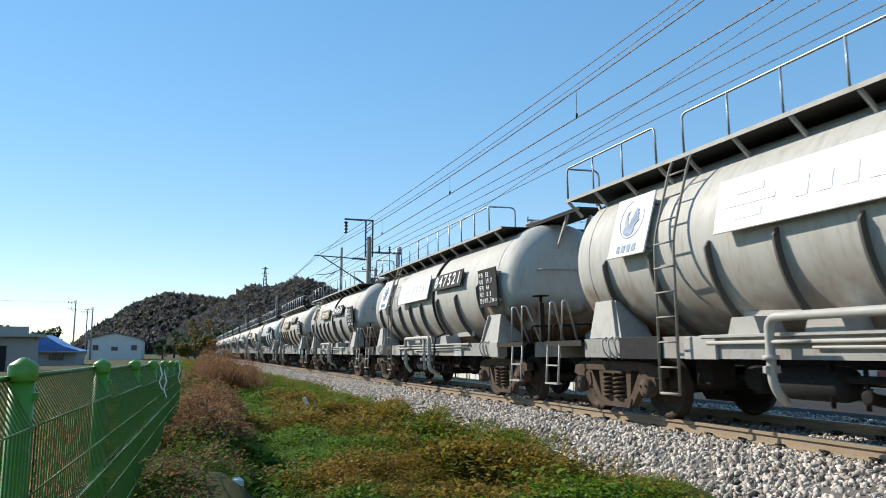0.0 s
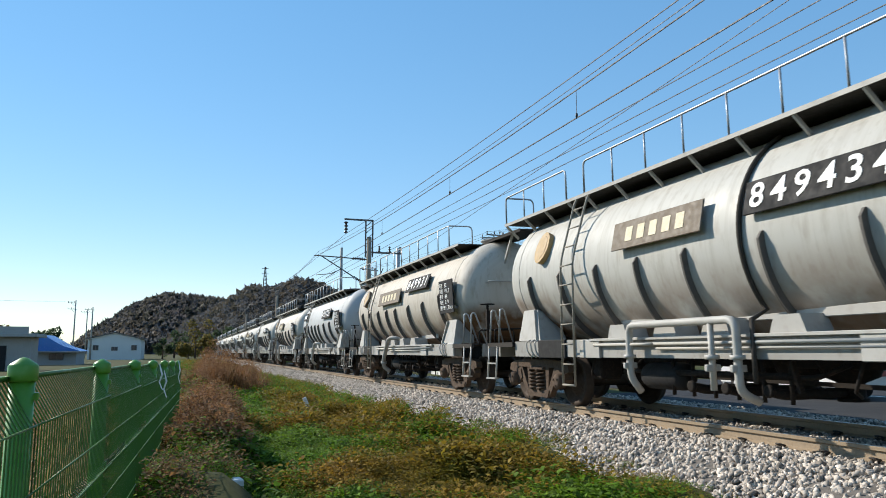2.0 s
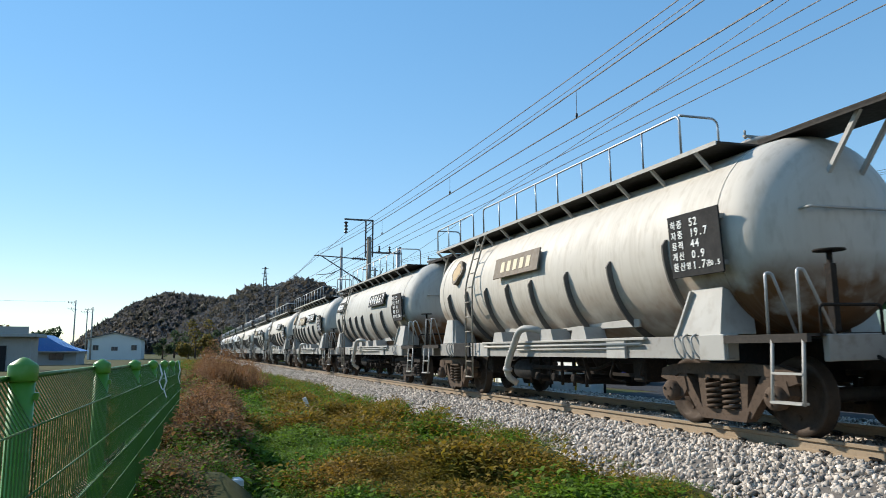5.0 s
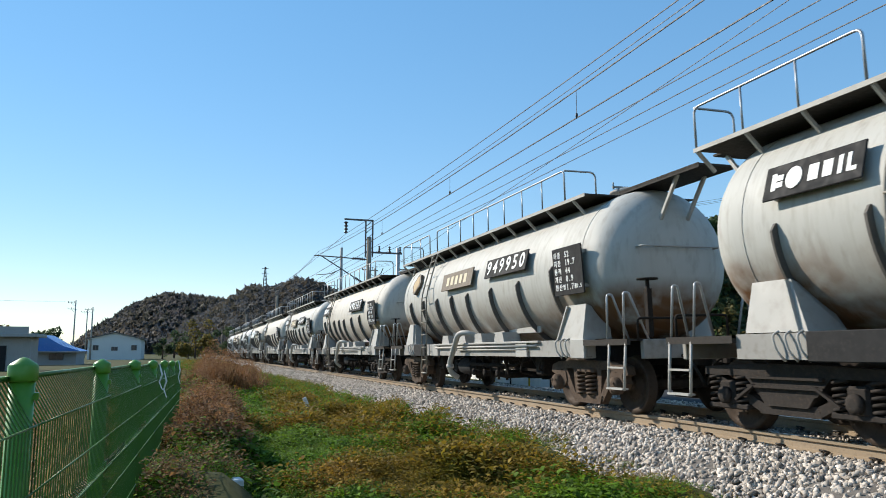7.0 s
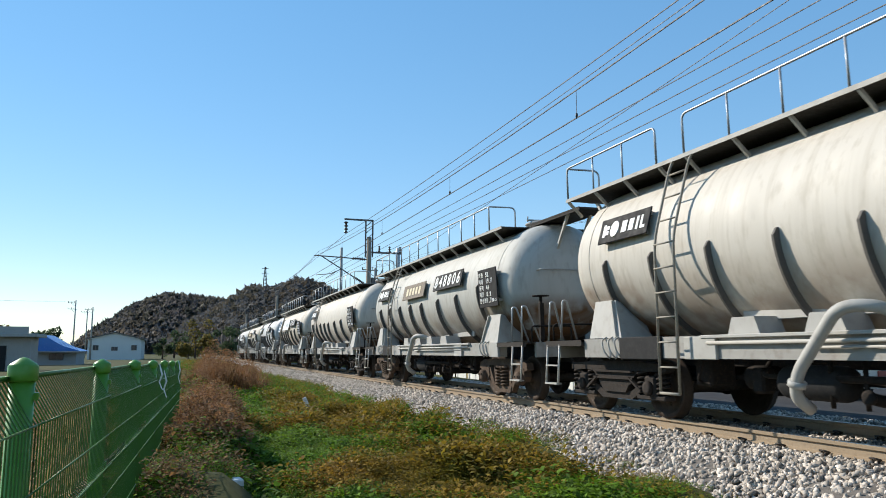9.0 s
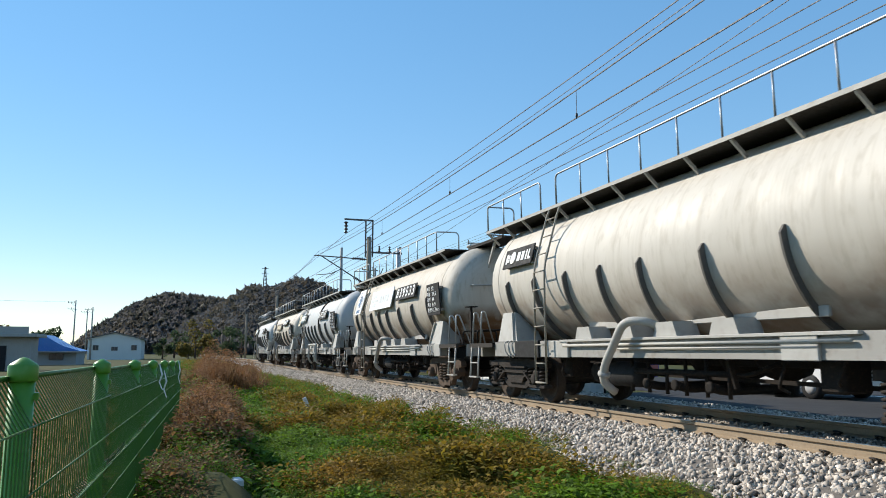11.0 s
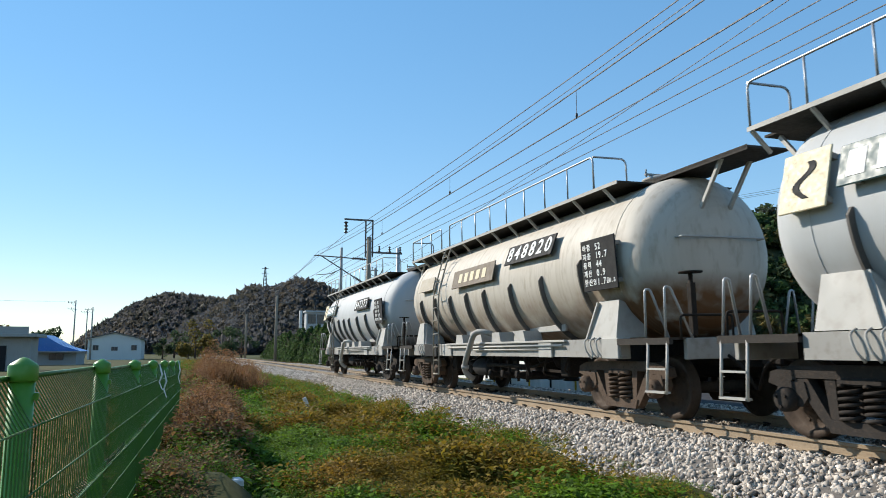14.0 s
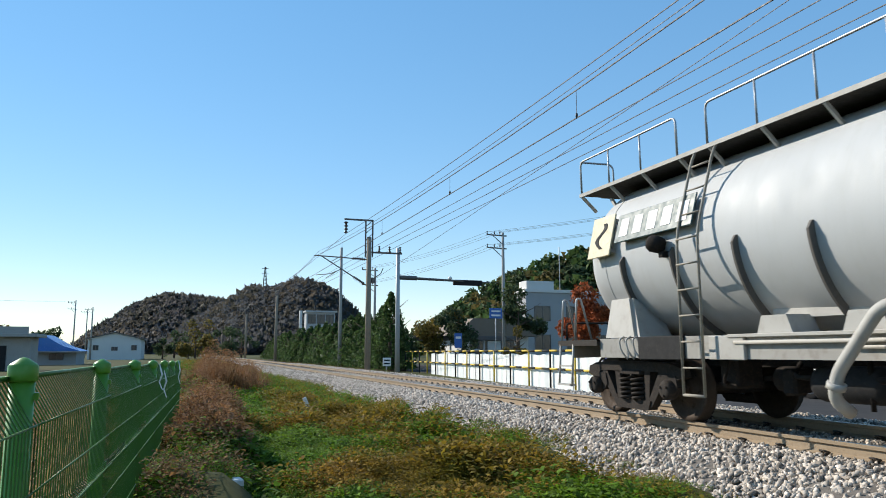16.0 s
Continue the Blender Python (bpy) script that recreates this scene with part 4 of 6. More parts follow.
def words(name, text, size, mat, parent, m, x, y, pitch, squeeze=1.0):
    """A line of single characters from x onwards at one pitch."""
    for k, ch in enumerate(text):
        if ch != " ":
            glyph(name, ch, size, mat, parent, m @ Matrix.Translation((x + pitch * k, y, 0.028)) @ Matrix.Diagonal((squeeze, 1, 1, 1)))


def plate(bm, w, h, t=0.03, bevel=0.006, m=None):
    return box(bm, -w / 2, w / 2, -h / 2, h / 2, 0, t, bevel, m)


def shape(bm, pts, z0, z1, m):
    """A flat raised shape from (x, y) outlines on a board."""
    v0, v1 = [bm.verts.new(m @ Vector((x, y, z0))) for x, y in pts], [bm.verts.new(m @ Vector((x, y, z1))) for x, y in pts]
    bm.faces.new(v1)
    for i in range(len(pts)):
        j = (i + 1) % len(pts)
        bm.faces.new((v0[i], v0[j], v1[j], v1[i]))


def oval(cx, cy, rx, ry, n=20, a0=0, a1=360):
    return [(cx + rx * math.cos(radians(a0 + (a1 - a0) * k / n)), cy + ry * math.sin(radians(a0 + (a1 - a0) * k / n))) for k in range(n)]


def standoffs(board, w, h, m):
    """Four short stays between a board and the tank."""
    for x in (-w * 0.4, w * 0.4):
        for y in (-h * 0.35, h * 0.35):
            bm = NEWBM()
            box(bm, x - 0.03, x + 0.03, y - 0.03, y + 0.03, -0.12, -0.001, 0, m)
            part("stay", bm, M_FRAME, board)


def number_board(w, text, y=-2.25, z=2.63):
    m = board_pose(y, z, 0.07)
    bm = NEWBM()
    plate(bm, 2.0, 0.40, 0.025, 0.006, m)
    b = part("number_board", bm, M_BLACK, w, "black number board with white digits")
    standoffs(b, 2.0, 0.40, m)
    words("digit", text, 0.40, M_TEXT, b, m, -0.80, -0.005, 0.32, 1.14)


def data_board(w, tare):
    m = board_pose(-4.78, 2.28, 0.07)
    bm = NEWBM()
    plate(bm, 0.98, 0.80, 0.025, 0.006, m)
    b = part("data_board", bm, M_BLACK, w, "black load data board with white lettering")
    standoffs(b, 0.98, 0.80, m)
    for k, (kind, value) in enumerate((("하중", "52"), ("자중", tare), ("용적", "44"), ("계산", "0.9"), ("환산", "1.7"))):
        y = 0.27 - 0.135 * k
        words("lettering", kind, 0.115, M_TEXT, b, m, -0.38, y, 0.13)
        words("digit", value, 0.14, M_TEXT, b, m, -0.02, y, 0.085)
    words("lettering", "영", 0.10, M_TEXT, b, m, -0.13, -0.27, 0.1)
    words("lettering", "공0.5", 0.09, M_TEXT, b, m, 0.24, -0.275, 0.06)


def maker_board(w, y, z, width, height, mat, bar_mat, bars):
    """A company board whose writing is drawn as bars: (x, y, w, h) in parts of the board."""
    m = board_pose(y, z, 0.08)
    bm = NEWBM()
    plate(bm, width, height, 0.025, 0.008, m)
    b = part("company_board", bm, mat, w)
    standoffs(b, width, height, m)
    for bx, by, bw, bh in bars:
        bm = NEWBM()
        cx, cy = (bx - 0.5) * width, (by - 0.5) * height
        shape(bm, [(cx - bw * width / 2, cy - bh * height / 2), (cx + bw * width / 2, cy - bh * height / 2), (cx + bw * width / 2, cy + bh * height / 2), (cx - bw * width / 2, cy + bh * height / 2)], 0.02, 0.031, m)
        part("printed_bar", bm, bar_mat, b)
    return b, m


def big_white_board(w, faded=True):
    maker_board(w, 0.45, 2.60, 2.75, 0.66, M_WHITE, M_FADED, ((0.2, 0.72, 0.15, 0.14), (0.2, 0.26, 0.15, 0.14), (0.2, 0.49, 0.28, 0.10), (0.47, 0.5, 0.07, 0.34), (0.58, 0.5, 0.07, 0.34), (0.69, 0.5, 0.07, 0.34), (0.80, 0.5, 0.07, 0.34)))


def emblem_board(w, mat):
    b, m = maker_board(w, 3.72, 2.70, 0.92, 0.92, M_WHITE, mat, ((0.28, 0.12, 0.10, 0.12), (0.42, 0.12, 0.10, 0.12), (0.56, 0.12, 0.10, 0.12), (0.70, 0.12, 0.10, 0.12)))
    bm = NEWBM()
    ring = oval(0, 0.10, 0.30, 0.30, 28, 100, 390)
    ring += [(x * 0.93, 0.10 + (y - 0.10) * 0.93) for x, y in ring[::-1]]
    shape(bm, ring, 0.02, 0.030, m)
    shape(bm, oval(-0.03, -0.06, 0.14, 0.10), 0.02, 0.032, m)
    shape(bm, [(-0.12, -0.05), (-0.17, 0.12), (-0.12, 0.22), (-0.05, 0.24), (-0.10, 0.17), (-0.08, 0.05), (-0.02, -0.04)], 0.02, 0.033, m)
    for k in range(4):
        shape(bm, [(0.0, -0.08 + 0.03 * k), (0.20 - 0.015 * k, 0.06 + 0.055 * k), (0.16 - 0.02 * k, 0.10 + 0.055 * k), (-0.02, 0.0 + 0.03 * k)], 0.02, 0.034 + 0.001 * k, m)
    part("emblem", bm, mat, b, "blue bird-like emblem")


def rail_logo_board(w, y=4.35, width=1.45):
    b, m = maker_board(w, y, 2.72, width, 0.40, M_BLACK, M_TEXT, ((0.11, 0.5, 0.05, 0.5), (0.17, 0.60, 0.08, 0.16), (0.17, 0.40, 0.08, 0.16), (0.53, 0.5, 0.10, 0.45), (0.67, 0.5, 0.09, 0.45), (0.79, 0.5, 0.04, 0.5), (0.87, 0.5, 0.035, 0.5), (0.915, 0.30, 0.05, 0.12)))
    bm = NEWBM()
    shape(bm, oval(-0.17 * width, 0, 0.11, 0.125), 0.02, 0.036, m)
    part("logo_disc", bm, M_TEXT, b)


def text_plate(w, mat, y=0.35, width=1.75, n=5, letters=M_CREAM):
    maker_board(w, y, 2.58, width, 0.42, mat, letters, tuple((0.14 + 0.72 * (k + 0.5) / n, 0.5, 0.42 / n, 0.5) for k in range(n)))


def plaque(w, shield):
    m = board_pose(4.0, 2.78, 0.05)
    bm = NEWBM()
    pts = oval(0, 0, 0.24, 0.30, 24)
    if shield:
        pts = [(x * (1.35 if abs(y) < 0.12 else 1.0), y) for x, y in pts]
    shape(bm, pts, -0.06, 0.03, m)
    b = part("round_plaque", bm, M_BROWNBOARD if shield else M_PLAQUE, w, "weathered orange-brown plaque")
    bm = NEWBM()
    shape(bm, [(x * 0.7, y * 0.75) for x, y in pts], 0.02, 0.036, m)
    part("plaque_face", bm, M_PLAQUE, b)


def green_board(w):
    maker_board(w, 3.68, 2.70, 1.77, 0.44, M_GREENBOARD, M_TEXT, tuple((0.12 + 0.19 * k, 0.5, 0.115, 0.62) for k in range(5)))
    b, m = maker_board(w, 5.0, 2.66, 0.62, 0.66, M_CREAM, M_BLACK, ())
    bm = NEWBM()
    line = [Vector((0.10 * math.sin(a * 1.2), 0.20 - 0.40 * k / 12, 0)) for k, a in enumerate(np.linspace(0.6, 5.6, 13))]
    shape(bm, [(p.x - 0.045, p.y) for p in line] + [(p.x + 0.045, p.y) for p in line[::-1]], 0.02, 0.033, m)
    part("emblem", bm, M_BLACK, b)


def tail_lamp(w):
    bm = NEWBM()
    lathe(bm, [(0.05, 0), (0.11, 0.02), (0.12, 0.16), (0.10, 0.2), (0.04, 0.2)], 14, Matrix.Translation((-1.36, 3.42, 2.33)) @ pose(0, 0, 0, -70, 0, 20))
    box(bm, -1.4, -1.25, 3.37, 3.47, 2.18, 2.26, 0.01)
    l = part("tail_lamp", bm, M_DARK, w, "dark round tail lamp on the tank side")
    bm = NEWBM()
    lathe(bm, [(0.03, 0.2), (0.085, 0.205), (0.05, 0.225)], 12, Matrix.Translation((-1.36, 3.42, 2.33)) @ pose(0, 0, 0, -70, 0, 20))
    part("lens", bm, M_LENS, l)


# number, paint, pipe, boards, label
TRAIN = (
    ("", "grey", "loop", "white emblem", "grey cement tank wagon with white company boards"),
    ("847521", "grey", "loop", "white emblem", "grey cement tank wagon with white company boards"),
    ("849434", "grey", "loop", "plate disc", "pale grey cement tank wagon with a worn yellow plaque"),
    ("849931", "warm", "goose", "plate shield", "dusty beige cement tank wagon with a shield plaque"),
    ("490727", "clean", "goose", "rail", "clean light grey cement tank wagon"),
    ("", "beige", "goose", "plate shield", "dusty beige cement tank wagon"),
    ("490667", "grey", "goose", "rail", "light grey cement tank wagon with a black logo board"),
    ("949950", "grey", "goose", "plate shield", "grey cement tank wagon with a brown plate"),
    ("490587", "beige", "goose", "rail", "dusty beige cement tank wagon with a black logo board"),
    ("848806", "grey", "goose", "plate rail", "grey cement tank wagon with a brown plate"),
    ("", "beige", "goose", "rail", "dusty beige cement tank wagon with a black logo board"),
    ("839533", "warm", "goose", "white emblem", "stained beige cement tank wagon with white company boards"),
    ("839347", "clean", "loop", "green", "clean pale grey cement tank wagon with a green board"),
    ("848820", "warm", "goose", "plate blank", "stained warm grey cement tank wagon with a brown plate"),
    ("847373", "clean", "goose", "green tail", "clean grey cement tank wagon with a tail lamp"),
)
BASE = build_wagon()
BASE_PLATE = build_wagon(True)
PLATE = (4, 6, 8, 10)
WAGONS = []
for i, (number, paint, pipe, boards, label) in enumerate(TRAIN):
    if i in PLATE:
        w = BASE_PLATE if i == PLATE[-1] else copy_thing(BASE_PLATE, Matrix())
    else:
        w = BASE if i == len(TRAIN) - 1 else copy_thing(BASE, Matrix())
    WAGONS.append(w)
for i, (number, paint, pipe, boards, label) in enumerate(TRAIN):
    w = WAGONS[i]
    tagged(w, label)
    for o in w.children:
        if o.name.startswith(("tank", "weld_seam")) and o.type == "MESH":
            o.material_slots[0].link = "OBJECT"
            o.material_slots[0].material = PAINT[paint]
    if paint == "clean" and i not in PLATE:
        for o in w.children_recursive:
            if o.name.startswith(("side_frame", "axle_box", "coil", "bolster_end")):
                o.material_slots[0].link = "OBJECT"
                o.material_slots[0].material = M_BOGIEDARK
    (loop_pipe if pipe == "loop" else goose_pipe)(w, M_FRAMELIGHT if paint != "warm" else M_FRAME)
    number_board(w, number, -2.25, 2.78 if number in ("848820", "849931") else 2.63) if number else None
    tare = {"839347": "19.9", "849434": "20", "490727": "22.2", "490587": "22.7", "839533": "19.5", "847373": "20"}.get(number, "19.7")
    data_board(w, tare)
    if "white" in boards:
        big_white_board(w)
    if "emblem" in boards:
        emblem_board(w, M_BLUE)
    if "rail" in boards:
        rail_logo_board(w, 3.93, 1.28 if paint != "clean" else 0.9)
    if "plate" in boards:
        text_plate(w, M_BROWNBOARD, 0.45, 2.45 if number in ("848820", "849931") else 2.0)
    if "shield" in boards:
        plaque(w, True)
    if "disc" in boards:
        plaque(w, False)
    if "blank" in boards:
        maker_board(w, 3.85, 2.66, 1.15, 0.36, M_TANPLATE, M_CREAM, ())
    if "green" in boards:
        green_board(w)
    if "tail" in boards:
        tail_lamp(w)


# ---- lineside fence ----
def fence_point(k):
    t = k / 5.0
    return Vector((-0.56 + 0.36 * t, 3.1 + 10.0 * t, 0))


def build_fence():
    root = empty("fence")
    for k in range(-2, 7):
        p = fence_point(k)
        top = 0.905 - 0.022 * (k if k > 0 else 0)
        bm = NEWBM()
        lathe(bm, [(0.044, -0.5), (0.044, top - 0.075)], 18, Matrix.Translation(p))
        post = part("post", bm, M_FENCE, root)
        bm = NEWBM()
        lathe(bm, [(0.05, top - 0.085), (0.052, top - 0.08), (0.052, top - 0.03), (0.046, top - 0.022), (0.012, top), (0.004, top + 0.002)], 18, Matrix.Translation(p))
        part("cap", bm, M_FENCE, post)
        bm = NEWBM()
        for z in (top - 0.14, 0.25, -0.15):
            box(bm, 0.03, 0.058, -0.014, 0.014, z - 0.014, z + 0.014, 0.003, Matrix.Translation(p))
        part("bracket", bm, M_FENCE, post)
    for k in range(-2, 6):
        a, b = fence_point(k), fence_point(k + 1)
        a, b = a + Vector((0.055, 0.0, 0)), b + Vector((0.055, 0, 0))
        top = 0.83 - 0.022 * (k if k > 0 else 0)
        bm = NEWBM()
        n = 40
        for i in range(n + 1):
            q = a.lerp(b, i / n)
            pts = [(q.x - 0.10, q.y, top), (q.x, q.y, top - 0.17), (q.x, q.y, 0.28), (q.x + 0.03, q.y, 0.255), (q.x, q.y, 0.23), (q.x, q.y, -0.38)]
            tube(bm, pts, 0.0036, 4, False)
        part("mesh_panel", bm, M_FENCEWIRE, root, "folded green welded wire panel")
        bm = NEWBM()
        for z, dx in ((top, -0.10), (top - 0.17, 0.004), (0.42, 0.004), (0.255, 0.034), (0.05, 0.004), (-0.2, 0.004)):
            tube(bm, [a + Vector((dx, 0, z)), b + Vector((dx, 0, z))], 0.012 if z == top else 0.0045, 5)
        part("cross_wire", bm, M_FENCEWIRE, root)
    tagged(root, "bright green steel mesh fence with capped round posts", "fence")
    for y, x, z, l in ((8.35, -0.25, 0.80, 0.26), (9.1, -0.22, 0.72, 0.3), (12.9, -0.1, 0.78, 0.36)):
        bm = NEWBM()
        tube(bm, [(x, y, z), (x + 0.03, y - 0.02, z - l * 0.4), (x + 0.005, y, z - l * 0.7), (x + 0.04, y - 0.03, z - l)], [0.006, 0.014, 0.01, 0.006], 4)
        tagged(part("plastic_strip", bm, M_WHITE), "torn white plastic strip caught on the fence", "litter")


build_fence()


def build_markers():
    bm = NEWBM()
    box(bm, -0.03, 0.03, -0.03, 0.03, 0.0, 0.42, 0.005)
    root = empty("marker_stake", Matrix.Translation((3.05, 18.6, ground_z(3.05, 18.6) + 0.12)) @ pose(0, 0, 0, 0, -24, 0))
    part("stake", bm, M_BROWNBOARD, root)
    bm = NEWBM()
    box(bm, -0.045, 0.045, -0.03, 0.03, 0.32, 0.62, 0.008)
    part("white_head", bm, M_WHITE, root, "white painted head")
    tagged(root, "small leaning marker stake with a white head", "stake")
    bm = NEWBM()
    box(bm, -0.075, 0.075, -0.075, 0.075, -0.9, 0.0, 0.015)
    m = part("boundary_stone", bm, M_PLASTERWHITE)
    m.matrix_basis = Matrix.Translation((0.53, 8.0, -0.34)) @ pose(0, 0, 0, 3, -2, 12)
    tagged(m, "square white concrete boundary post in the weeds", "boundary post")


build_markers()


# ---- weeds on the verge ----
def leaf_clump(seed, n, height, spread, leaf, upright=0.5):
    """A tuft of bent leaves; verts and triangles."""
    rnd = np.random.RandomState(seed)
    v, f = [], []
    for i in range(n):
        a = rnd.uniform(0, 2 * math.pi)
        r = spread * math.sqrt(rnd.uniform(0, 1))
        base = np.array([r * math.cos(a), r * math.sin(a), height * rnd.uniform(0.05, 0.9) * (1 - 0.5 * r / spread)])
        d = np.array([math.cos(a) + rnd.normal() * 0.5, math.sin(a) + rnd.normal() * 0.5, rnd.uniform(-0.1, 1) * upright * 2])
        d /= np.linalg.norm(d)
        s = np.cross(d, [0, 0, 1.0]) + rnd.normal(size=3) * 0.3
        s /= np.linalg.norm(s)
        l, w = leaf * rnd.uniform(0.6, 1.3), leaf * rnd.uniform(0.18, 0.34)
        k = len(v)
        v += [base, base + d * l * 0.5 + s * w, base + d * l * 0.5 - s * w, base + d * l + np.array([0, 0, -0.25 * l])]
        f += [(k, k + 1, k + 2), (k + 1, k + 3, k + 2)]
    return np.array(v), np.array(f)


def blade_clump(seed, n, height, spread):
    rnd = np.random.RandomState(seed)
    v, f = [], []
    for i in range(n):
        a = rnd.uniform(0, 2 * math.pi)
        r = spread * rnd.uniform(0, 1) * 0.3
        p = np.array([r * math.cos(a), r * math.sin(a), 0])
        out = np.array([math.cos(a), math.sin(a), 0]) * spread * rnd.uniform(0.2, 1)
        h, w = height * rnd.uniform(0.5, 1.1), 0.012 * rnd.uniform(0.6, 1.3)
        s = np.array([-math.sin(a), math.cos(a), 0]) * w
        mid, tip = p + out * 0.35 + [0, 0, h * 0.7], p + out + [0, 0, h * rnd.uniform(0.7, 1.0)]
        k = len(v)
        v += [p - s, p + s, mid - s * 0.7, mid + s * 0.7, tip]
        f += [(k, k + 1, k + 3), (k, k + 3, k + 2), (k + 2, k + 3, k + 4)]
    return np.array(v), np.array(f)


def upright_turns(rnd, n):
    a = rnd.uniform(0, 2 * math.pi, n)
    t = np.zeros((n, 3, 3))
    t[:, 0, 0] = t[:, 1, 1] = np.cos(a)
    t[:, 1, 0], t[:, 0, 1], t[:, 2, 2] = np.sin(a), -np.sin(a), 1
    return t


def build_weeds():
    rnd = np.random.RandomState(5)
    sets = {"green": [], "olive": [], "dry": [], "straw": []}
    for (y0, y1, n, s0, s1) in ((5.5, 13, 10500, 0.6, 1.35), (13, 24, 9500, 0.8, 1.7), (24, 45, 7500, 1.0, 2.0), (45, 110, 6000, 1.4, 2.4)):
        xs, ys = rnd.uniform(-0.5, 6.1, n), rnd.uniform(y0, y1, n)
        for x, y in zip(xs, ys):
            edge = float(np.interp(y, (6, 10, 16, 24, 60), (5.15, 5.45, 5.35, 5.2, 5.05))) + 0.3 * noise.noise((y * 0.6, 2, 1)) + 0.2 * noise.noise((y * 2.1, 5, 1))
            if x > edge or (abs(x - 0.45) < 0.3 and y < 8.2):
                continue
            p = noise.noise((x * 0.55, y * 0.28, 7)) + 0.35 * noise.noise((x * 1.8, y * 1.1, 9))
            bank = float(np.interp(y, (6, 14, 24, 40, 60), (0.5, 0.65, 0.9, 1.6, 1.2))) + 0.5 * noise.noise((x * 0.8, y * 0.35, 4))
            zone = math.exp(-((x - 3.5) / 1.3) ** 2 - ((y - 16) / 6) ** 2)
            if y > 45:
                kind = "green" if rnd.uniform() < 0.75 else "olive"
            elif x < bank:
                kind = "dry" if p + 0.35 * rnd.normal() > 0.02 else "green"
            elif p + 0.7 * zone + 0.12 * rnd.normal() > (0.36 if y > 11 else 0.46) or (x > 4.2 and rnd.uniform() < 0.25):
                kind = "olive"
            else:
                kind = "green"
            if rnd.uniform() < 0.004:
                kind = "olive"
            h = max(0.35, 0.9 + 1.3 * noise.noise((x * 1.1, y * 0.8, 12))) * (0.55 if x > edge - 0.7 else 1.0)
            zb = float(np.interp(x - TRACK[0], (-2.5, -2.05, -1.65, -1.25), (-0.62, -0.46, -0.30, -0.2)))
            sets[kind].append((x, y, max(ground_z(x, y), zb) - 0.02, rnd.uniform(s0, s1) * h))
    for x, y in zip(rnd.uniform(-5, -0.8, 7000), rnd.uniform(3, 30, 7000)):
        sets["straw" if rnd.uniform() < 0.72 else "olive"].append((x, y, ground_z(x, y), rnd.uniform(0.75, 1.2)))
    for x, y in zip(rnd.uniform(9.6, 11.2, 900), rnd.uniform(40, 120, 900)):
        sets["green" if rnd.uniform() < 0.4 else "dry"].append((x, y, ground_z(x, y), rnd.uniform(0.9, 1.8)))
    for x, y in zip(rnd.uniform(0.6, 4.9, 900), rnd.uniform(6.5, 45, 900)):
        p = noise.noise((x * 0.55, y * 0.28, 7))
        sets["olive" if p > 0.22 else "green"].append((x, y, ground_z(x, y) - 0.03, rnd.uniform(1.2, 2.3)))
    low = [leaf_clump(k, 30, 0.20, 0.15, 0.058) for k in range(4)]
    tall = [leaf_clump(20 + k, 30, 0.27, 0.15, 0.052, 0.6) for k in range(4)]
    dry = [leaf_clump(40 + k, 24, 0.26, 0.18, 0.055, 0.6) for k in range(5)]
    straw = [blade_clump(70 + k, 20, 0.55, 0.34) for k in range(4)]
    for kind, shapes, mat, label in (("green", low, L_GRASS, "low green weeds on the railway verge"), ("olive", tall, L_OLIVE, "yellowing autumn weeds on the railway verge"),
                                     ("dry", dry, L_DRY, "dry brown undergrowth along the ditch"), ("straw", straw, L_STRAW, "pale dry grass tufts")):
        a = np.array(sets[kind])
        scatter("weeds" if kind != "straw" else "dry_grass", shapes, a[:, :3], a[:, 3], upright_turns(rnd, len(a)), mat, label, "weeds")


build_weeds()


def build_bushes():
    """Dry brown shrubs by the ditch."""
    rnd = np.random.RandomState(8)
    leafy = [leaf_clump(90 + k, 26, 0.5, 0.28, 0.11, 0.7) for k in range(3)]
    twigs = [blade_clump(95, 20, 0.7, 0.45)]
    for cx, cy, rx, ry, h in ((1.1, 28, 0.9, 1.8, 1.45), (1.9, 30, 1.1, 2.3, 1.75), (2.6, 32.5, 1.0, 2.4, 1.6), (1.4, 40, 1.2, 3.0, 1.5), (0.55, 16, 0.55, 1.9, 0.6), (0.4, 11.5, 0.45, 1.4, 0.5), (3.3, 47, 1.2, 4.0, 1.5), (1.8, 53, 1.6, 4.0, 1.7)):
        n = 420
        a, r = rnd.uniform(0, 2 * math.pi, n), np.sqrt(rnd.uniform(0, 1, n))
        x, y = r * np.cos(a) * rx, r * np.sin(a) * ry
        z = h * np.sqrt(np.clip(1 - r * r, 0, 1)) * rnd.uniform(0.1, 1.0, n) ** 0.5 * (0.85 + 0.35 * np.sin(a * 3 + cy))
        pos = np.stack([x, y, z], 1)
        root = empty("dry_bush", Matrix.Translation((cx, cy, ground_z(cx, cy) - 0.05)))
        scatter("foliage", leafy, pos[:350], rnd.uniform(0.4, 0.7, 350), upright_turns(rnd, 350), L_RUSSET, "dry russet leaves", "", parent=root)
        scatter("brushwood", twigs, (pos[350:] * np.array([1, 1, 0.3]))[:22], rnd.uniform(0.6, 1.0, 22) * h, upright_turns(rnd, 22), L_RUSSET, "thin brown twigs", "", parent=root)
        tagged(root, "withered russet brown bush beside the ditch", "bush", "bushes on the verge")


build_bushes()


# ---- overhead line ----
MAST_X = 10.35


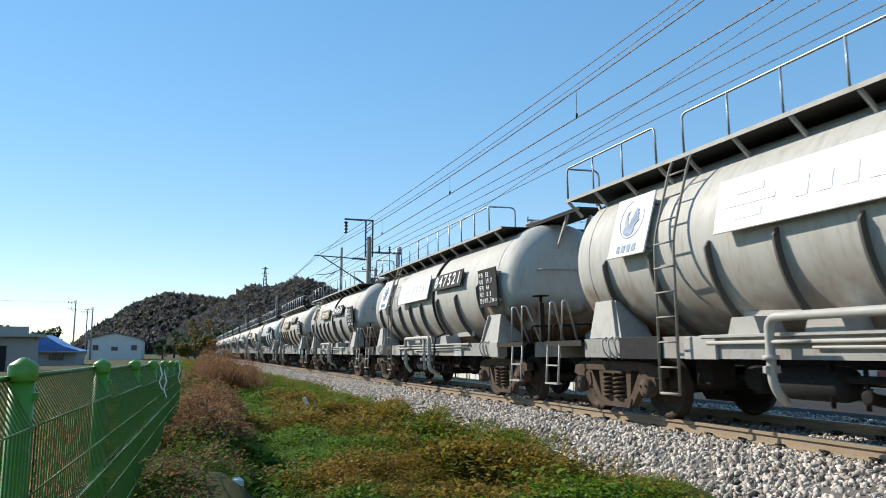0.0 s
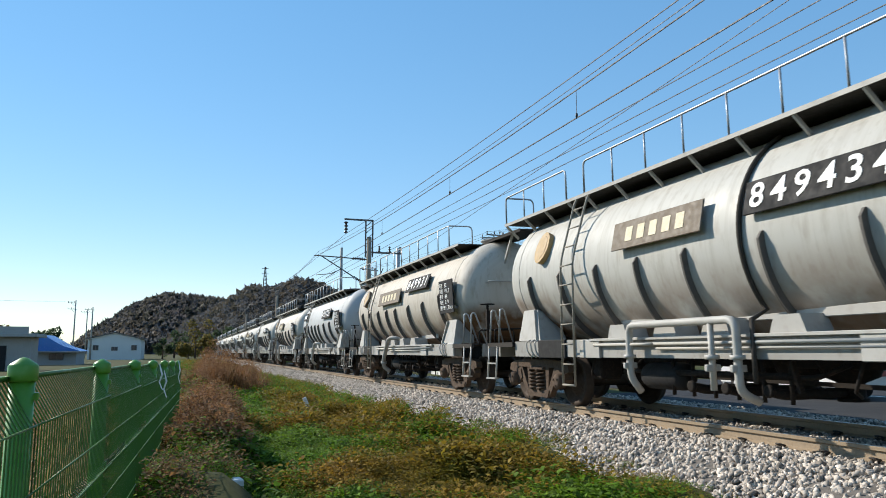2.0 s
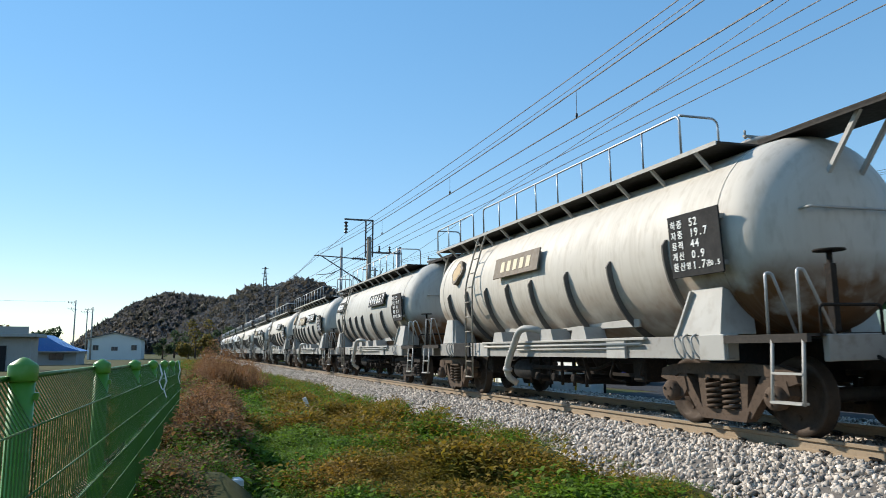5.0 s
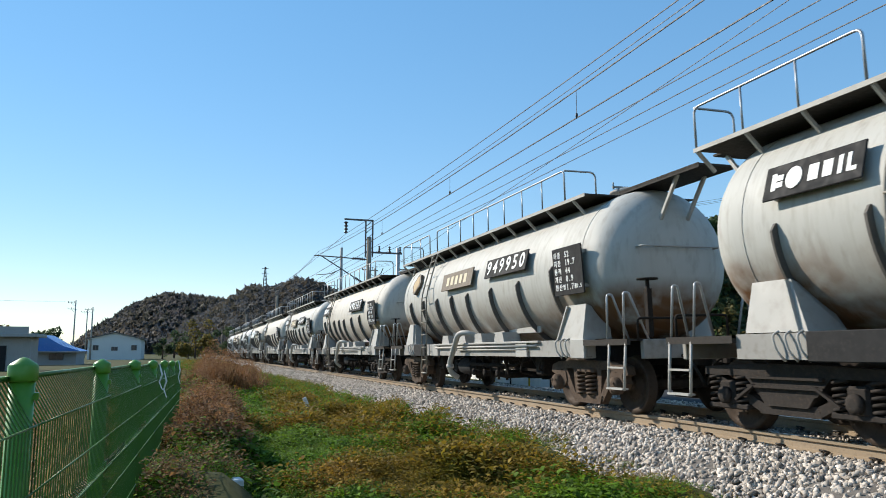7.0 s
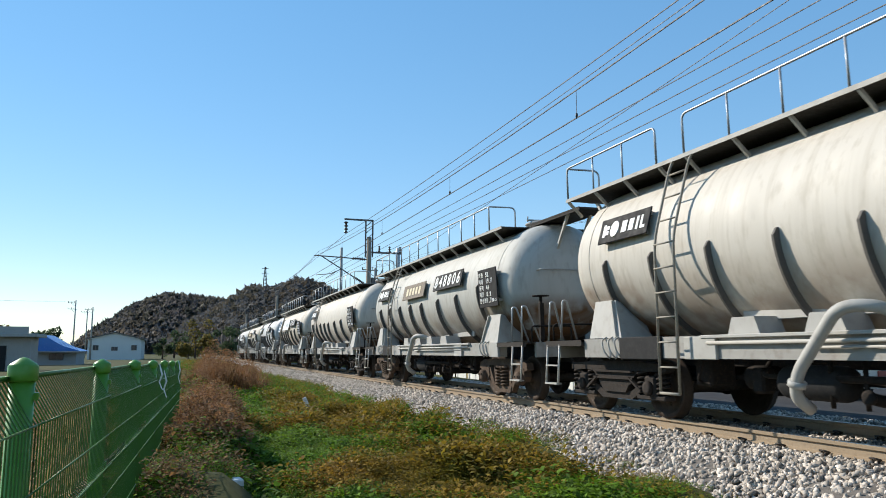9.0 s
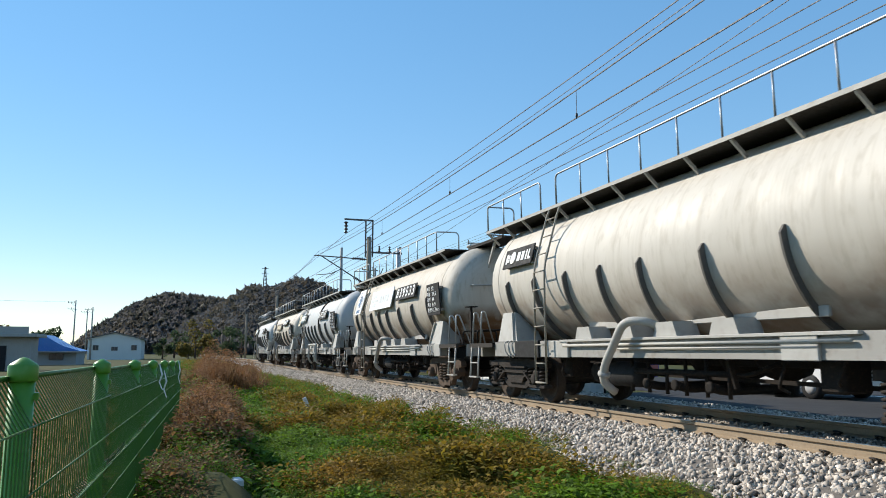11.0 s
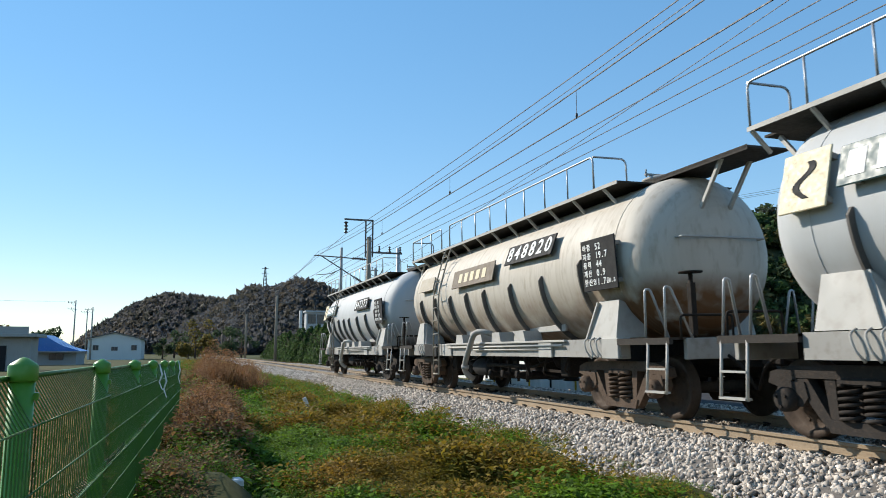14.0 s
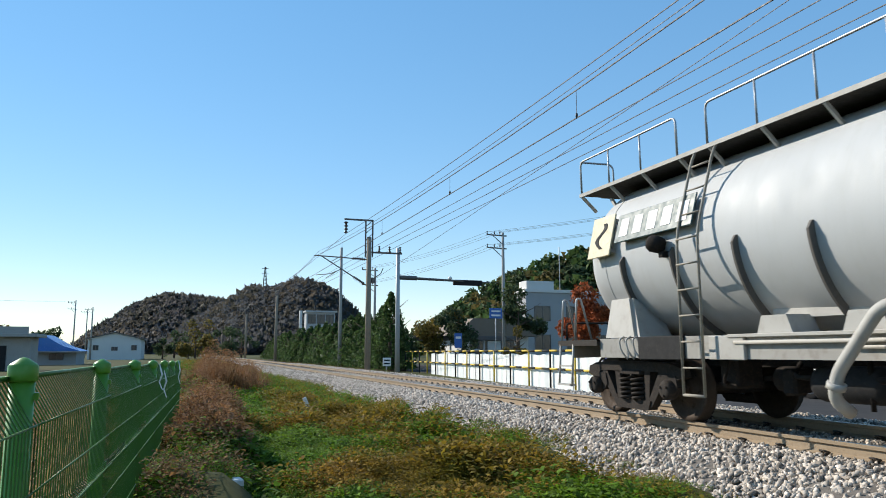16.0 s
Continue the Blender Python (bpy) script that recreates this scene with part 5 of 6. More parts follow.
def insulator(bm, p, n, r, step, axis=(0, 0, 1)):
    m = Matrix.Translation(p) @ Vector((0, 0, 1)).rotation_difference(Vector(axis)).to_matrix().to_4x4()
    prof = []
    for k in range(n):
        prof += [(r * 0.4, k * step), (r, k * step + step * 0.25), (r, k * step + step * 0.45), (r * 0.4, k * step + step * 0.7)]
    lathe(bm, prof, 10, m)


def build_mast(y, scale=1.0):
    root = empty("catenary_mast", Matrix.Translation((MAST_X, y, -0.3)))
    bm = NEWBM()
    lathe(bm, [(0.19, -0.4), (0.145, 8.25)], 14)
    part("pole", bm, M_WOODPOLE, root, "weathered concrete pole")
    bm = NEWBM()
    for x in (-0.22, 0.22):
        beam(bm, (x, 0, 7.0), (x, 0, 9.3), 0.07, 0.07)
    for k in range(5):
        z = 7.2 + 0.42 * k
        beam(bm, (-0.22, 0, z), (0.22, 0, z + 0.42), 0.04, 0.04)
    beam(bm, (-1.55, 0, 9.28), (0.26, 0, 9.28), 0.08, 0.10)
    part("top_bracket", bm, M_STEEL, root, "lattice steel top bracket with a side arm")
    bm = NEWBM()
    insulator(bm, (-1.45, 0, 8.4), 4, 0.13, 0.2)
    part("insulator", bm, M_INSUL, root)
    bm = NEWBM()
    tube(bm, [(-0.1, 0, 6.85), (-3.35, 0, 6.98)], 0.035, 6)
    tube(bm, [(-0.1, 0, 5.25), (-2.9, 0, 6.95)], 0.035, 6)
    tube(bm, [(-2.4, 0, 6.6), (-1.7, 0, 7.0)], 0.02, 5)
    tube(bm, [(-1.7, 0, 6.2), (-2.35, 0, 5.9), (-3.2, 0, 5.8)], 0.025, 5)
    tube(bm, [(-1.75, 0, 6.2), (-2.6, 0, 5.65)], 0.02, 5)
    part("cantilever", bm, M_STEEL, root, "steel cantilever arm over the track")
    for p, ax in (((-0.25, 0, 6.86), (-1, 0, 0.04)), ((-0.3, 0, 5.37), (-2.8, 0, 1.7))):
        bm = NEWBM()
        insulator(bm, p, 7, 0.10, 0.11, ax)
        part("insulator", bm, M_INSUL, root)
    bm = NEWBM()
    beam(bm, (-0.2, 0, 7.3), (2.1, 0, 7.3), 0.09, 0.10)
    part("crossarm", bm, M_STEEL, root)
    for x in (0.65, 1.3, 1.98):
        bm = NEWBM()
        insulator(bm, (x, 0, 7.34), 3, 0.08, 0.14)
        part("insulator", bm, M_INSUL, root)
    bm = NEWBM()
    box(bm, 0.15, 0.4, -0.1, 0.1, 5.4, 5.75, 0.02)
    tube(bm, bend([(0.3, 0, 5.7), (0.75, 0, 6.0), (0.9, 0, 6.35)], 0.1, 3), 0.03, 5)
    part("fitting", bm, M_STEEL, root)
    return tagged(root, "concrete catenary mast with a steel cantilever and insulators", "catenary mast", "masts along the railway")


for my in (44, 93, 142, 191, 240):
    build_mast(my)


def wire(name, x, z, sag, label, r=0.013):
    bm = NEWBM()
    pts = []
    for y0 in range(-54, 240, 49):
        a, b = y0 + 49, y0
        for k in range(0, 14):
            t = k / 14
            pts.append((x, b + 49 * t, z - 4 * sag * t * (1 - t)))
    tube(bm, pts + [(x, 240, z)], r, 4)
    return tagged(part(name, bm, M_WIRE), label, "overhead wire", "wires over the railway")


wire("overhead_wire", 8.9, 8.08, 0.28, "dark feeder wire hung from the mast arms")
wire("overhead_wire", 7.1, 6.65, 0.62, "sagging messenger wire over the track")
wire("overhead_wire", 7.1, 5.56, 0.05, "straight contact wire over the track")
for wx in (11.0, 11.65, 12.33):
    wire("overhead_wire", wx, 7.55, 0.06, "thin dark line wire on the crossarms", 0.013)


wire("overhead_wire", 7.3, 6.95, 0.66, "thin dark wire beside the messenger wire", 0.008)


def build_droppers():
    for y in (4.5, 12.5, 20, 28, 36):
        t = ((y - 44) % 49) / 49
        top = 6.65 - 4 * 0.62 * t * (1 - t)
        bm = NEWBM()
        tube(bm, [(7.1, y, 5.54), (7.1, y, top)], 0.006, 4)
        lathe(bm, [(0.02, -0.05), (0.03, 0.0), (0.02, 0.05)], 6, Matrix.Translation((7.1, y, 5.56)))
        tagged(part("dropper", bm, M_WIRE), "thin dropper between the overhead wires", "dropper", "droppers of the overhead line")


build_droppers()


def build_signal_pole():
    root = empty("signal_pole", Matrix.Translation((12.42, 44.8, -0.3)))
    bm = NEWBM()
    lathe(bm, [(0.16, 0), (0.12, 7.75)], 12)
    part("pole", bm, M_PALE, root)
    bm = NEWBM()
    tube(bm, [(0, 0, 5.9), (6.6, 1.0, 5.85)], [0.10, 0.05], 8)
    lathe(bm, [(0.14, 0), (0.14, 1.2)], 8, Matrix.Translation((0.1, 0, 5.9)) @ pose(0, 0, 0, 0, 90, 8))
    part("arm", bm, M_STEEL, root, "long dark steel arm")
    bm = NEWBM()
    box(bm, 4.0, 6.0, 0.65, 0.95, 5.6, 5.95, 0.04)
    part("signal_head", bm, M_BLACK, root, "dark signal housing")
    bm = NEWBM()
    lathe(bm, [(0.03, 0), (0.13, 0.06), (0.13, 0.14), (0.03, 0.24)], 10, Matrix.Translation((3.7, 0.6, 5.92)))
    part("dome", bm, M_WHITE, root)
    tagged(root, "pale steel pole with a long arm over the road", "signal pole")


build_signal_pole()


def build_utility_pole(x, y, h, arms, wires, group="utility poles"):
    root = empty("utility_pole", Matrix.Translation((x, y, -0.3)))
    bm = NEWBM()
    lathe(bm, [(0.17, -0.2), (0.10, h)], 10)
    part("pole", bm, M_CONCRETE, root)
    for z in arms:
        bm = NEWBM()
        beam(bm, (-1.35, 0, z), (0.3, 0, z - 0.05), 0.08, 0.09)
        beam(bm, (-0.9, 0, z), (-0.05, 0, z - 0.7), 0.04, 0.05)
        part("crossarm", bm, M_STEEL, root)
        for k in (-1.3, -0.7, -0.25):
            bm = NEWBM()
            insulator(bm, (k, 0, z + 0.05), 2, 0.06, 0.13)
            part("insulator", bm, M_INSUL, root)
    return tagged(root, "grey concrete utility pole with crossarms", "utility pole", group)


build_utility_pole(22.8, 52, 10.4, (10.2, 9.2), True)
build_utility_pole(17.6, 72, 9.6, (9.4, 7.9), True)
build_utility_pole(-20.7, 160, 11.3, (10.8, 9.6), True)
build_utility_pole(-22, 190, 11, (10.5,), True)
build_utility_pole(-16.5, 150, 9.5, (9.0,), True)
build_utility_pole(11.8, 60, 9.8, (), False)


def strung(points, sag, label, r=0.010):
    bm = NEWBM()
    for p, q in zip(points, points[1:]):
        p, q = Vector(p), Vector(q)
        tube(bm, [p.lerp(q, t) - Vector((0, 0, 4 * sag * t * (1 - t))) for t in np.linspace(0, 1, 12)], r, 4)
    tagged(part("power_line", bm, M_WIRE), label, "power line", "power lines by the road")


for dx, dz in ((-1.3, 0), (-0.7, 0), (-0.25, 0)):
    for zz, zb in ((10.1, 9.3), (9.1, 7.8)):
        strung([(17.6 + dx, 72, zb), (22.8 + dx, 52, zz), (38 + dx, 22, zz + 0.5)], 0.35, "thin dark power line on utility poles")
strung([(10.5, 44, 5.2), (10.0, -12, 8.9)], 0.1, "dark guy wire from a mast fitting", 0.009)
strung([(-20.7, 160, 10.8), (-60, 150, 11.5)], 0.6, "thin dark power line on utility poles", 0.02)


# ---- trees ----
def crown(seed, n, rx, rz, leaf, cone=False, lumps=7):
    """Leaf triangles clustered in lumps with an uneven outline."""
    rnd = np.random.RandomState(seed)
    if cone:
        h = rnd.uniform(0, 1, n) ** 1.3
        a = rnd.uniform(0, 2 * math.pi, n)
        r = rx * (1 - h) ** 0.75 * np.sqrt(rnd.uniform(0.35, 1, n)) * (1 + 0.22 * np.sin(a * 5 + h * 23 + seed))
        c = np.stack([r * np.cos(a), r * np.sin(a), h * rz], 1)
    else:
        centres = rnd.normal(size=(lumps, 3)) * np.array([rx * 0.5, rx * 0.5, rz * 0.42])
        sizes = rnd.uniform(0.32, 0.55, lumps)
        k = rnd.randint(0, lumps, n)
        d = rnd.normal(size=(n, 3))
        d /= np.linalg.norm(d, axis=1)[:, None]
        c = centres[k] + d * (sizes[k] * rnd.uniform(0.55, 1.05, n))[:, None] * np.array([rx, rx, rz * 0.8])
    t = random_turns(rnd, n)
    tri = np.array([[-0.5, 0, 0], [0.5, 0, 0.1], [0, 0.9, -0.1], [0.1, 0.4, 0.25]]) * leaf
    v = np.einsum("nij,vj->nvi", t, tri) * rnd.uniform(0.6, 1.3, n)[:, None, None] + c[:, None, :]
    f = (np.array([[0, 1, 3], [1, 2, 3], [2, 0, 3]])[None] + (np.arange(n) * 4)[:, None, None]).reshape(-1, 3)
    return v.reshape(-1, 3), f


def build_tree(name, x, y, h, rx, mat, label, seed, cone=False, n=1600, leaf=0.22, trunk=0.35, category="tree", group=""):
    z = ground_z(x, y)
    root = empty(name, Matrix.Translation((x, y, z)))
    rnd = random.Random(seed)
    bm = NEWBM()
    tube(bm, [(0, 0, -0.1), (rnd.uniform(-0.1, 0.1), 0.05, h * 0.4), (0, rnd.uniform(-0.1, 0.1), h * 0.85)], [0.05 * h ** 0.8, 0.035 * h ** 0.8, 0.01], 8)
    for k in range(6):
        a, zz = rnd.uniform(0, 6.28), h * rnd.uniform(trunk, 0.8)
        tube(bm, [(0, 0, zz), (rx * 0.5 * math.cos(a), rx * 0.5 * math.sin(a), zz + h * 0.08), (rx * 0.8 * math.cos(a), rx * 0.8 * math.sin(a), zz + h * 0.16)], [0.05, 0.03, 0.01], 5)
    part("trunk", bm, M_BARK, root, "brown trunk with limbs")
    if cone:
        v, f = crown(seed, n, rx, h * 0.97, leaf, True)
        v[:, 2] += h * 0.04
    else:
        v, f = crown(seed, n, rx, h * (1 - trunk) * 0.6, leaf)
        v[:, 2] += h * (trunk + (1 - trunk) * 0.5)
    soup("crown", v, f, mat, root)
    return tagged(root, label, category, group)


rt = random.Random(4)
for k in range(46):
    ty = 47.5 + k * 2.5 + rt.uniform(-1, 1)
    big = 1.0 if k < 2 else 0.94
    build_tree("evergreen_tree", 12.9 + 0.035 * (ty - 47) + rt.uniform(-0.4, 0.6), ty, (5.0 if k == 0 else rt.uniform(3.9, 4.8) * big), rt.uniform(1.4, 1.9), L_EVERGREEN,
               "dense dark green evergreen in a lineside row", 100 + k, True, 2600 if k < 8 else 1500, 0.20 if k < 8 else 0.3, group="evergreens beside the track")
build_tree("maple_tree", 28.6, 49, 6.2, 2.3, L_RED, "bright red autumn maple tree", 31, False, 3200, 0.24, 0.25)
build_tree("pine_tree", 23.6, 51, 5.4, 2.1, L_PINE, "spreading dark green pine beside a building", 32, False, 2600, 0.22, 0.35)
build_tree("pine_tree", 21.0, 56, 4.6, 1.9, L_PINE, "small dark green pine by the road", 33, False, 2000, 0.22, 0.35)
build_tree("roadside_tree", 19.2, 58, 4.6, 1.5, L_YELLOW, "yellow-green autumn tree by the road", 34, False, 1800, 0.2, 0.3)
build_tree("roadside_tree", 16.2, 57, 3.4, 1.6, L_PINE, "dark bushy tree by the road", 35, False, 1800, 0.22, 0.2)
build_tree("roadside_tree", 21.6, 47, 2.6, 0.8, L_YELLOW, "small yellow autumn shrub by the road", 36, False, 900, 0.16, 0.2)
for k, (tx, ty, th) in enumerate(((-27, 118, 5.5), (-24, 122, 4.4), (-20.5, 128, 5.0), (2, 175, 7), (6, 168, 6), (-2.5, 185, 7), (4, 150, 4), (9, 160, 5.5), (-4.5, 165, 5), (0.5, 140, 3.2), (13, 190, 7))):
    build_tree("distant_tree", tx, ty, th, th * 0.42, L_PINE if k % 3 else L_YELLOW, "dull green tree behind the fields", 50 + k, False, 700, 0.45, 0.2)


# ---- wooded hills ----
def hill_height(ridge, d0, d1, d2, drop):
    """Height over (x, y) from a skyline of (x, height) pairs at distance d1, falling to the ground at d0 and d2."""
    rx, rz = zip(*ridge)

    def h(x, y):
        s = x * d1 / max(y, 1)
        k = (y - d0) / (d1 - d0) if y < d1 else (d2 - y) / (d2 - d1)
        k = max(0.0, min(1.0, k))
        k = k * k * (3 - 2 * k)
        return float(np.interp(s, rx, rz)) * k * (1 + 0.08 * noise.noise((x * 0.02, y * 0.02, 1))) - 0.6 - drop
    return h


def build_hill(name, ridge, d0, d1, d2, mats, label, trees, size, seed, leaf):
    h = hill_height(ridge, d0, d1, d2, size * 0.6)
    x0, x1 = ridge[0][0], ridge[-1][0]
    xs, ys = np.linspace(x0 * 1.05 - 5, x1 * 1.05 + 5, 60), np.linspace(d0, d2, 26)
    v = [(x * y / d1, y, h(x * y / d1, y)) for y in ys for x in xs]
    f = [(j * 60 + i, j * 60 + i + 1, (j + 1) * 60 + i + 1, (j + 1) * 60 + i) for j in range(25) for i in range(59)]
    tagged(soup(name, v, f, mats[0], smooth=True), label, "hill", kind="structure")
    rnd = np.random.RandomState(seed)
    for m, mat in enumerate(mats):
        n = trees // len(mats) if len(mats) > 1 else trees
        y = rnd.uniform(d0 * 1.02, d1 * 1.06, n)
        s = rnd.uniform(x0, x1, n)
        x = s * y / d1
        z = np.array([h(a, b) for a, b in zip(x, y)])
        keep = z > 0.4
        pos = np.stack([x, y, z + size * 0.35], 1)[keep]
        shapes = [crown(seed * 7 + k, leaf, 0.55, 0.6, 0.24 if leaf > 100 else 0.42, k == 0 and leaf > 100, 5) for k in range(4)]
        scatter("wood", shapes, pos, rnd.uniform(0.7, 1.35, len(pos)) * size, upright_turns(rnd, len(pos)), mat, "autumn woodland covering the hill", "woodland")


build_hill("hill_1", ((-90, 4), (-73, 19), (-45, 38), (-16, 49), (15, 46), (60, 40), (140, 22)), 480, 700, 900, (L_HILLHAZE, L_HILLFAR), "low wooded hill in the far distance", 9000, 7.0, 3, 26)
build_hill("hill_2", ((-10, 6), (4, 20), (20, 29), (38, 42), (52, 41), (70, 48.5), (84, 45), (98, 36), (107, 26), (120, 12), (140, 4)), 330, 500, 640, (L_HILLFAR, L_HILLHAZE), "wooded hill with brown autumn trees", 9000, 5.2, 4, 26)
build_hill("hill_3", ((58, 2), (66, 6), (76, 13), (92, 22), (108, 28), (150, 40), (194, 47), (260, 50), (380, 40)), 120, 200, 270, (L_PINE, L_EVERGREEN, L_HILLRIGHT), "steep hillside with pines and yellow autumn trees", 2400, 5.2, 5, 150)
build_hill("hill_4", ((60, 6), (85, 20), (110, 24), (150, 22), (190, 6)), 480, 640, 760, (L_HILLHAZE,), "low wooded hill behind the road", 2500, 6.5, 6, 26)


def build_hill_mast():
    root = empty("lattice_tower", Matrix.Translation((47.5, 500, 40)))
    bm = NEWBM()
    for s in (-1, 1):
        for u in (-1, 1):
            beam(bm, (s * 1.3, u * 1.3, 0), (s * 0.25, u * 0.25, 17), 0.35, 0.35)
    for k in range(7):
        z, w = k * 2.4, 1.3 - 1.05 * k * 2.4 / 17
        beam(bm, (-w, -w, z), (w, -w, z + 2.4), 0.2, 0.2)
        beam(bm, (w, -w, z), (-w, -w, z + 2.4), 0.2, 0.2)
    for z in (9, 12.5, 16):
        beam(bm, (-2.2, 0, z), (2.2, 0, z), 0.3, 0.3)
    part("lattice", bm, M_STEEL, root)
    tagged(root, "thin lattice tower on the wooded hilltop", "lattice tower")


build_hill_mast()


# ---- buildings ----
def window_part(parent, x0, x1, y, z0, z1, axis="y", face=-1):
    """A window in a wall that faces -y (axis y) or -x (axis x)."""
    def put(bm, a0, a1, d0, d1, c0, c1):
        box(bm, a0, a1, d0, d1, c0, c1) if axis == "y" else box(bm, d0, d1, a0, a1, c0, c1)
    bm = NEWBM()
    t = 0.07
    for a0, a1, c0, c1 in ((x0, x1, z0, z0 + t), (x0, x1, z1 - t, z1), (x0, x0 + t, z0 + t, z1 - t), (x1 - t, x1, z0 + t, z1 - t), ((x0 + x1) / 2 - t / 2, (x0 + x1) / 2 + t / 2, z0 + t, z1 - t)):
        put(bm, a0, a1, y - 0.06, y + 0.02, c0, c1)
    win = part("window", bm, M_STEEL, parent)
    bm = NEWBM()
    put(bm, x0 + t, x1 - t, y - 0.02, y + 0.005, z0 + t, z1 - t)
    part("pane", bm, M_GLASS, win)


def build_white_house():
    root = empty("white_house")
    bm = NEWBM()
    prism(bm, [(-17.0, -0.5), (-7.9, -0.5), (-7.9, 3.35), (-12.45, 4.5), (-17.0, 3.35)], "y", 150, 163)
    part("wall", bm, M_PLASTERWHITE, root)
    bm = NEWBM()
    for a, b in (((-17.4, 3.27), (-12.45, 4.55)), ((-12.45, 4.55), (-7.5, 3.27))):
        prism(bm, [a, b, (b[0], b[1] + 0.16), (a[0], a[1] + 0.16)], "y", 149.6, 163.3)
    part("roof", bm, M_STEEL, root, "thin dark gabled roof edge")
    for x in (-16.1, -9.6):
        window_part(root, x, x + 0.95, 150, 1.3, 2.25)
    window_part(root, -13.0, -11.9, 150, 1.25, 1.95)
    bm = NEWBM()
    box(bm, -12.6, -12.3, 149.7, 149.95, 4.55, 4.8)
    part("lamp", bm, M_WHITE, root)
    tagged(root, "plain white gabled warehouse with three small windows", "building")


def build_blue_roof_house():
    root = empty("blue_roof_house")
    bm = NEWBM()
    box(bm, -16.5, -11.0, 88, 95, -0.6, 1.1)
    part("wall", bm, M_GREYWALL, root)
    bm = NEWBM()
    prism(bm, [(-17.0, 1.05), (-10.6, 1.05), (-10.8, 1.15), (-12.3, 1.6), (-14.3, 2.8), (-16.8, 2.8)], "y", 87.5, 95.5)
    part("roof", bm, M_BLUEROOF, root, "bright blue sheet metal roof")
    for k in range(24):
        bm = NEWBM()
        x = -16.6 + k * 0.255
        beam(bm, (x, 87.47, 1.08), (max(x - 0.9, -16.9), 87.47, 1.6 + 0.02 * k), 0.03, 0.03)
        part("roof_rib", bm, M_BLUEROOF, root)
    bm = NEWBM()
    box(bm, -15.2, -10.5, 86.6, 88.2, 0.93, 1.02)
    part("awning", bm, M_PALE, root)
    window_part(root, -13.6, -12.2, 88, 0.1, 0.8)
    tagged(root, "low grey house with a bright blue sheet roof", "house")


def build_concrete_house():
    root = empty("concrete_house")
    bm = NEWBM()
    box(bm, -24, -10.5, 60, 63, -0.6, 2.0)
    part("wall", bm, M_CONCRETE, root)
    bm = NEWBM()
    box(bm, -24.5, -10.0, 59.3, 63.3, 2.0, 2.25, 0.02)
    box(bm, -24, -10.7, 60, 60.2, 2.25, 2.75)
    part("roof", bm, M_CONCRETE, root, "flat concrete roof slab with a parapet")
    # A flat black panel paints the unlit inside of the doorway.
    bm = NEWBM()
    box(bm, -14.4, -12.0, 59.9, 60.05, -0.5, 1.4)
    part("door", bm, M_BLACK, root, "black panel in place of a dark open doorway")
    window_part(root, -18, -16, 60, 0.4, 1.5)
    tagged(root, "grey flat-roofed concrete outbuilding", "building")


def build_grey_block():
    root = empty("office_building")
    bm = NEWBM()
    box(bm, 35.6, 48, 75, 77.5, -0.4, 7.6)
    part("wall", bm, M_GREYWALL, root)
    bm = NEWBM()
    box(bm, 35.8, 39.2, 75.2, 77.2, 7.9, 8.9, 0.03)
    part("roof_house", bm, M_PLASTERWHITE, root, "white rooftop structure")
    bm = NEWBM()
    box(bm, 35.45, 48.2, 74.85, 77.7, 7.6, 7.95)
    part("parapet", bm, M_PLASTERWHITE, root)
    for x in (36.6, 40.6, 44.2):
        for z in (1.2, 4.4):
            window_part(root, x, x + 2.0, 75, z, z + 1.7)
    bm = NEWBM()
    tube(bm, [(40.4, 76, 7.9), (40.4, 76, 13)], 0.05, 6)
    part("antenna", bm, M_PALE, root)
    tagged(root, "grey three-storey office building with a white rooftop", "building")


def build_brown_roof_house():
    root = empty("roadside_house")
    bm = NEWBM()
    box(bm, 24.5, 31.5, 66, 72, -0.3, 2.5)
    part("wall", bm, M_PLASTERWHITE, root)
    bm = NEWBM()
    prism(bm, [(23.6, 2.45), (32.4, 2.45), (30.5, 4.1), (25.4, 4.1)], "y", 65, 73)
    part("roof", bm, M_BROWNROOF, root, "brown sloping roof")
    window_part(root, 25.4, 27.2, 66, 0.8, 2.0)
    window_part(root, 28.6, 30.6, 66, 0.8, 2.0)
    tagged(root, "low white house with a brown roof", "house")
    root = empty("carport")
    bm = NEWBM()
    box(bm, 17.6, 27.0, 58.5, 63, 1.95, 2.3, 0.02)
    part("roof", bm, M_STEEL, root, "flat dark roof")
    for x in (17.8, 20.9, 23.9, 26.8):
        bm = NEWBM()
        box(bm, x - 0.06, x + 0.06, 58.7, 58.82, -0.26, 1.97)
        part("post", bm, M_PALE, root)
    tagged(root, "flat-roofed dark carport by the road", "carport")


def build_far_block():
    root = empty("glazed_building")
    bm = NEWBM()
    box(bm, 16.9, 21.2, 112, 114, -0.4, 6.9)
    part("wall", bm, M_PALE, root)
    bm = NEWBM()
    box(bm, 16.7, 21.5, 111.6, 114.4, 6.9, 7.15)
    part("roof", bm, M_PALE, root)
    bm = NEWBM()
    box(bm, 15.8, 16.2, 111.5, 112, -0.4, 7.1)
    part("pylon", bm, M_PLASTERWHITE, root, "pale upright pylon")
    for k in range(3):
        window_part(root, 17.1 + k * 1.36, 18.3 + k * 1.36, 112, 5.2, 6.6)
    tagged(root, "pale glazed building behind the trees", "building")


build_white_house()
build_blue_roof_house()
build_concrete_house()
build_grey_block()
build_brown_roof_house()
build_far_block()


# ---- railing, signs and vehicles behind the track ----
def barrier_x(y):
    return 11.35 + 0.075 * (y - 20)


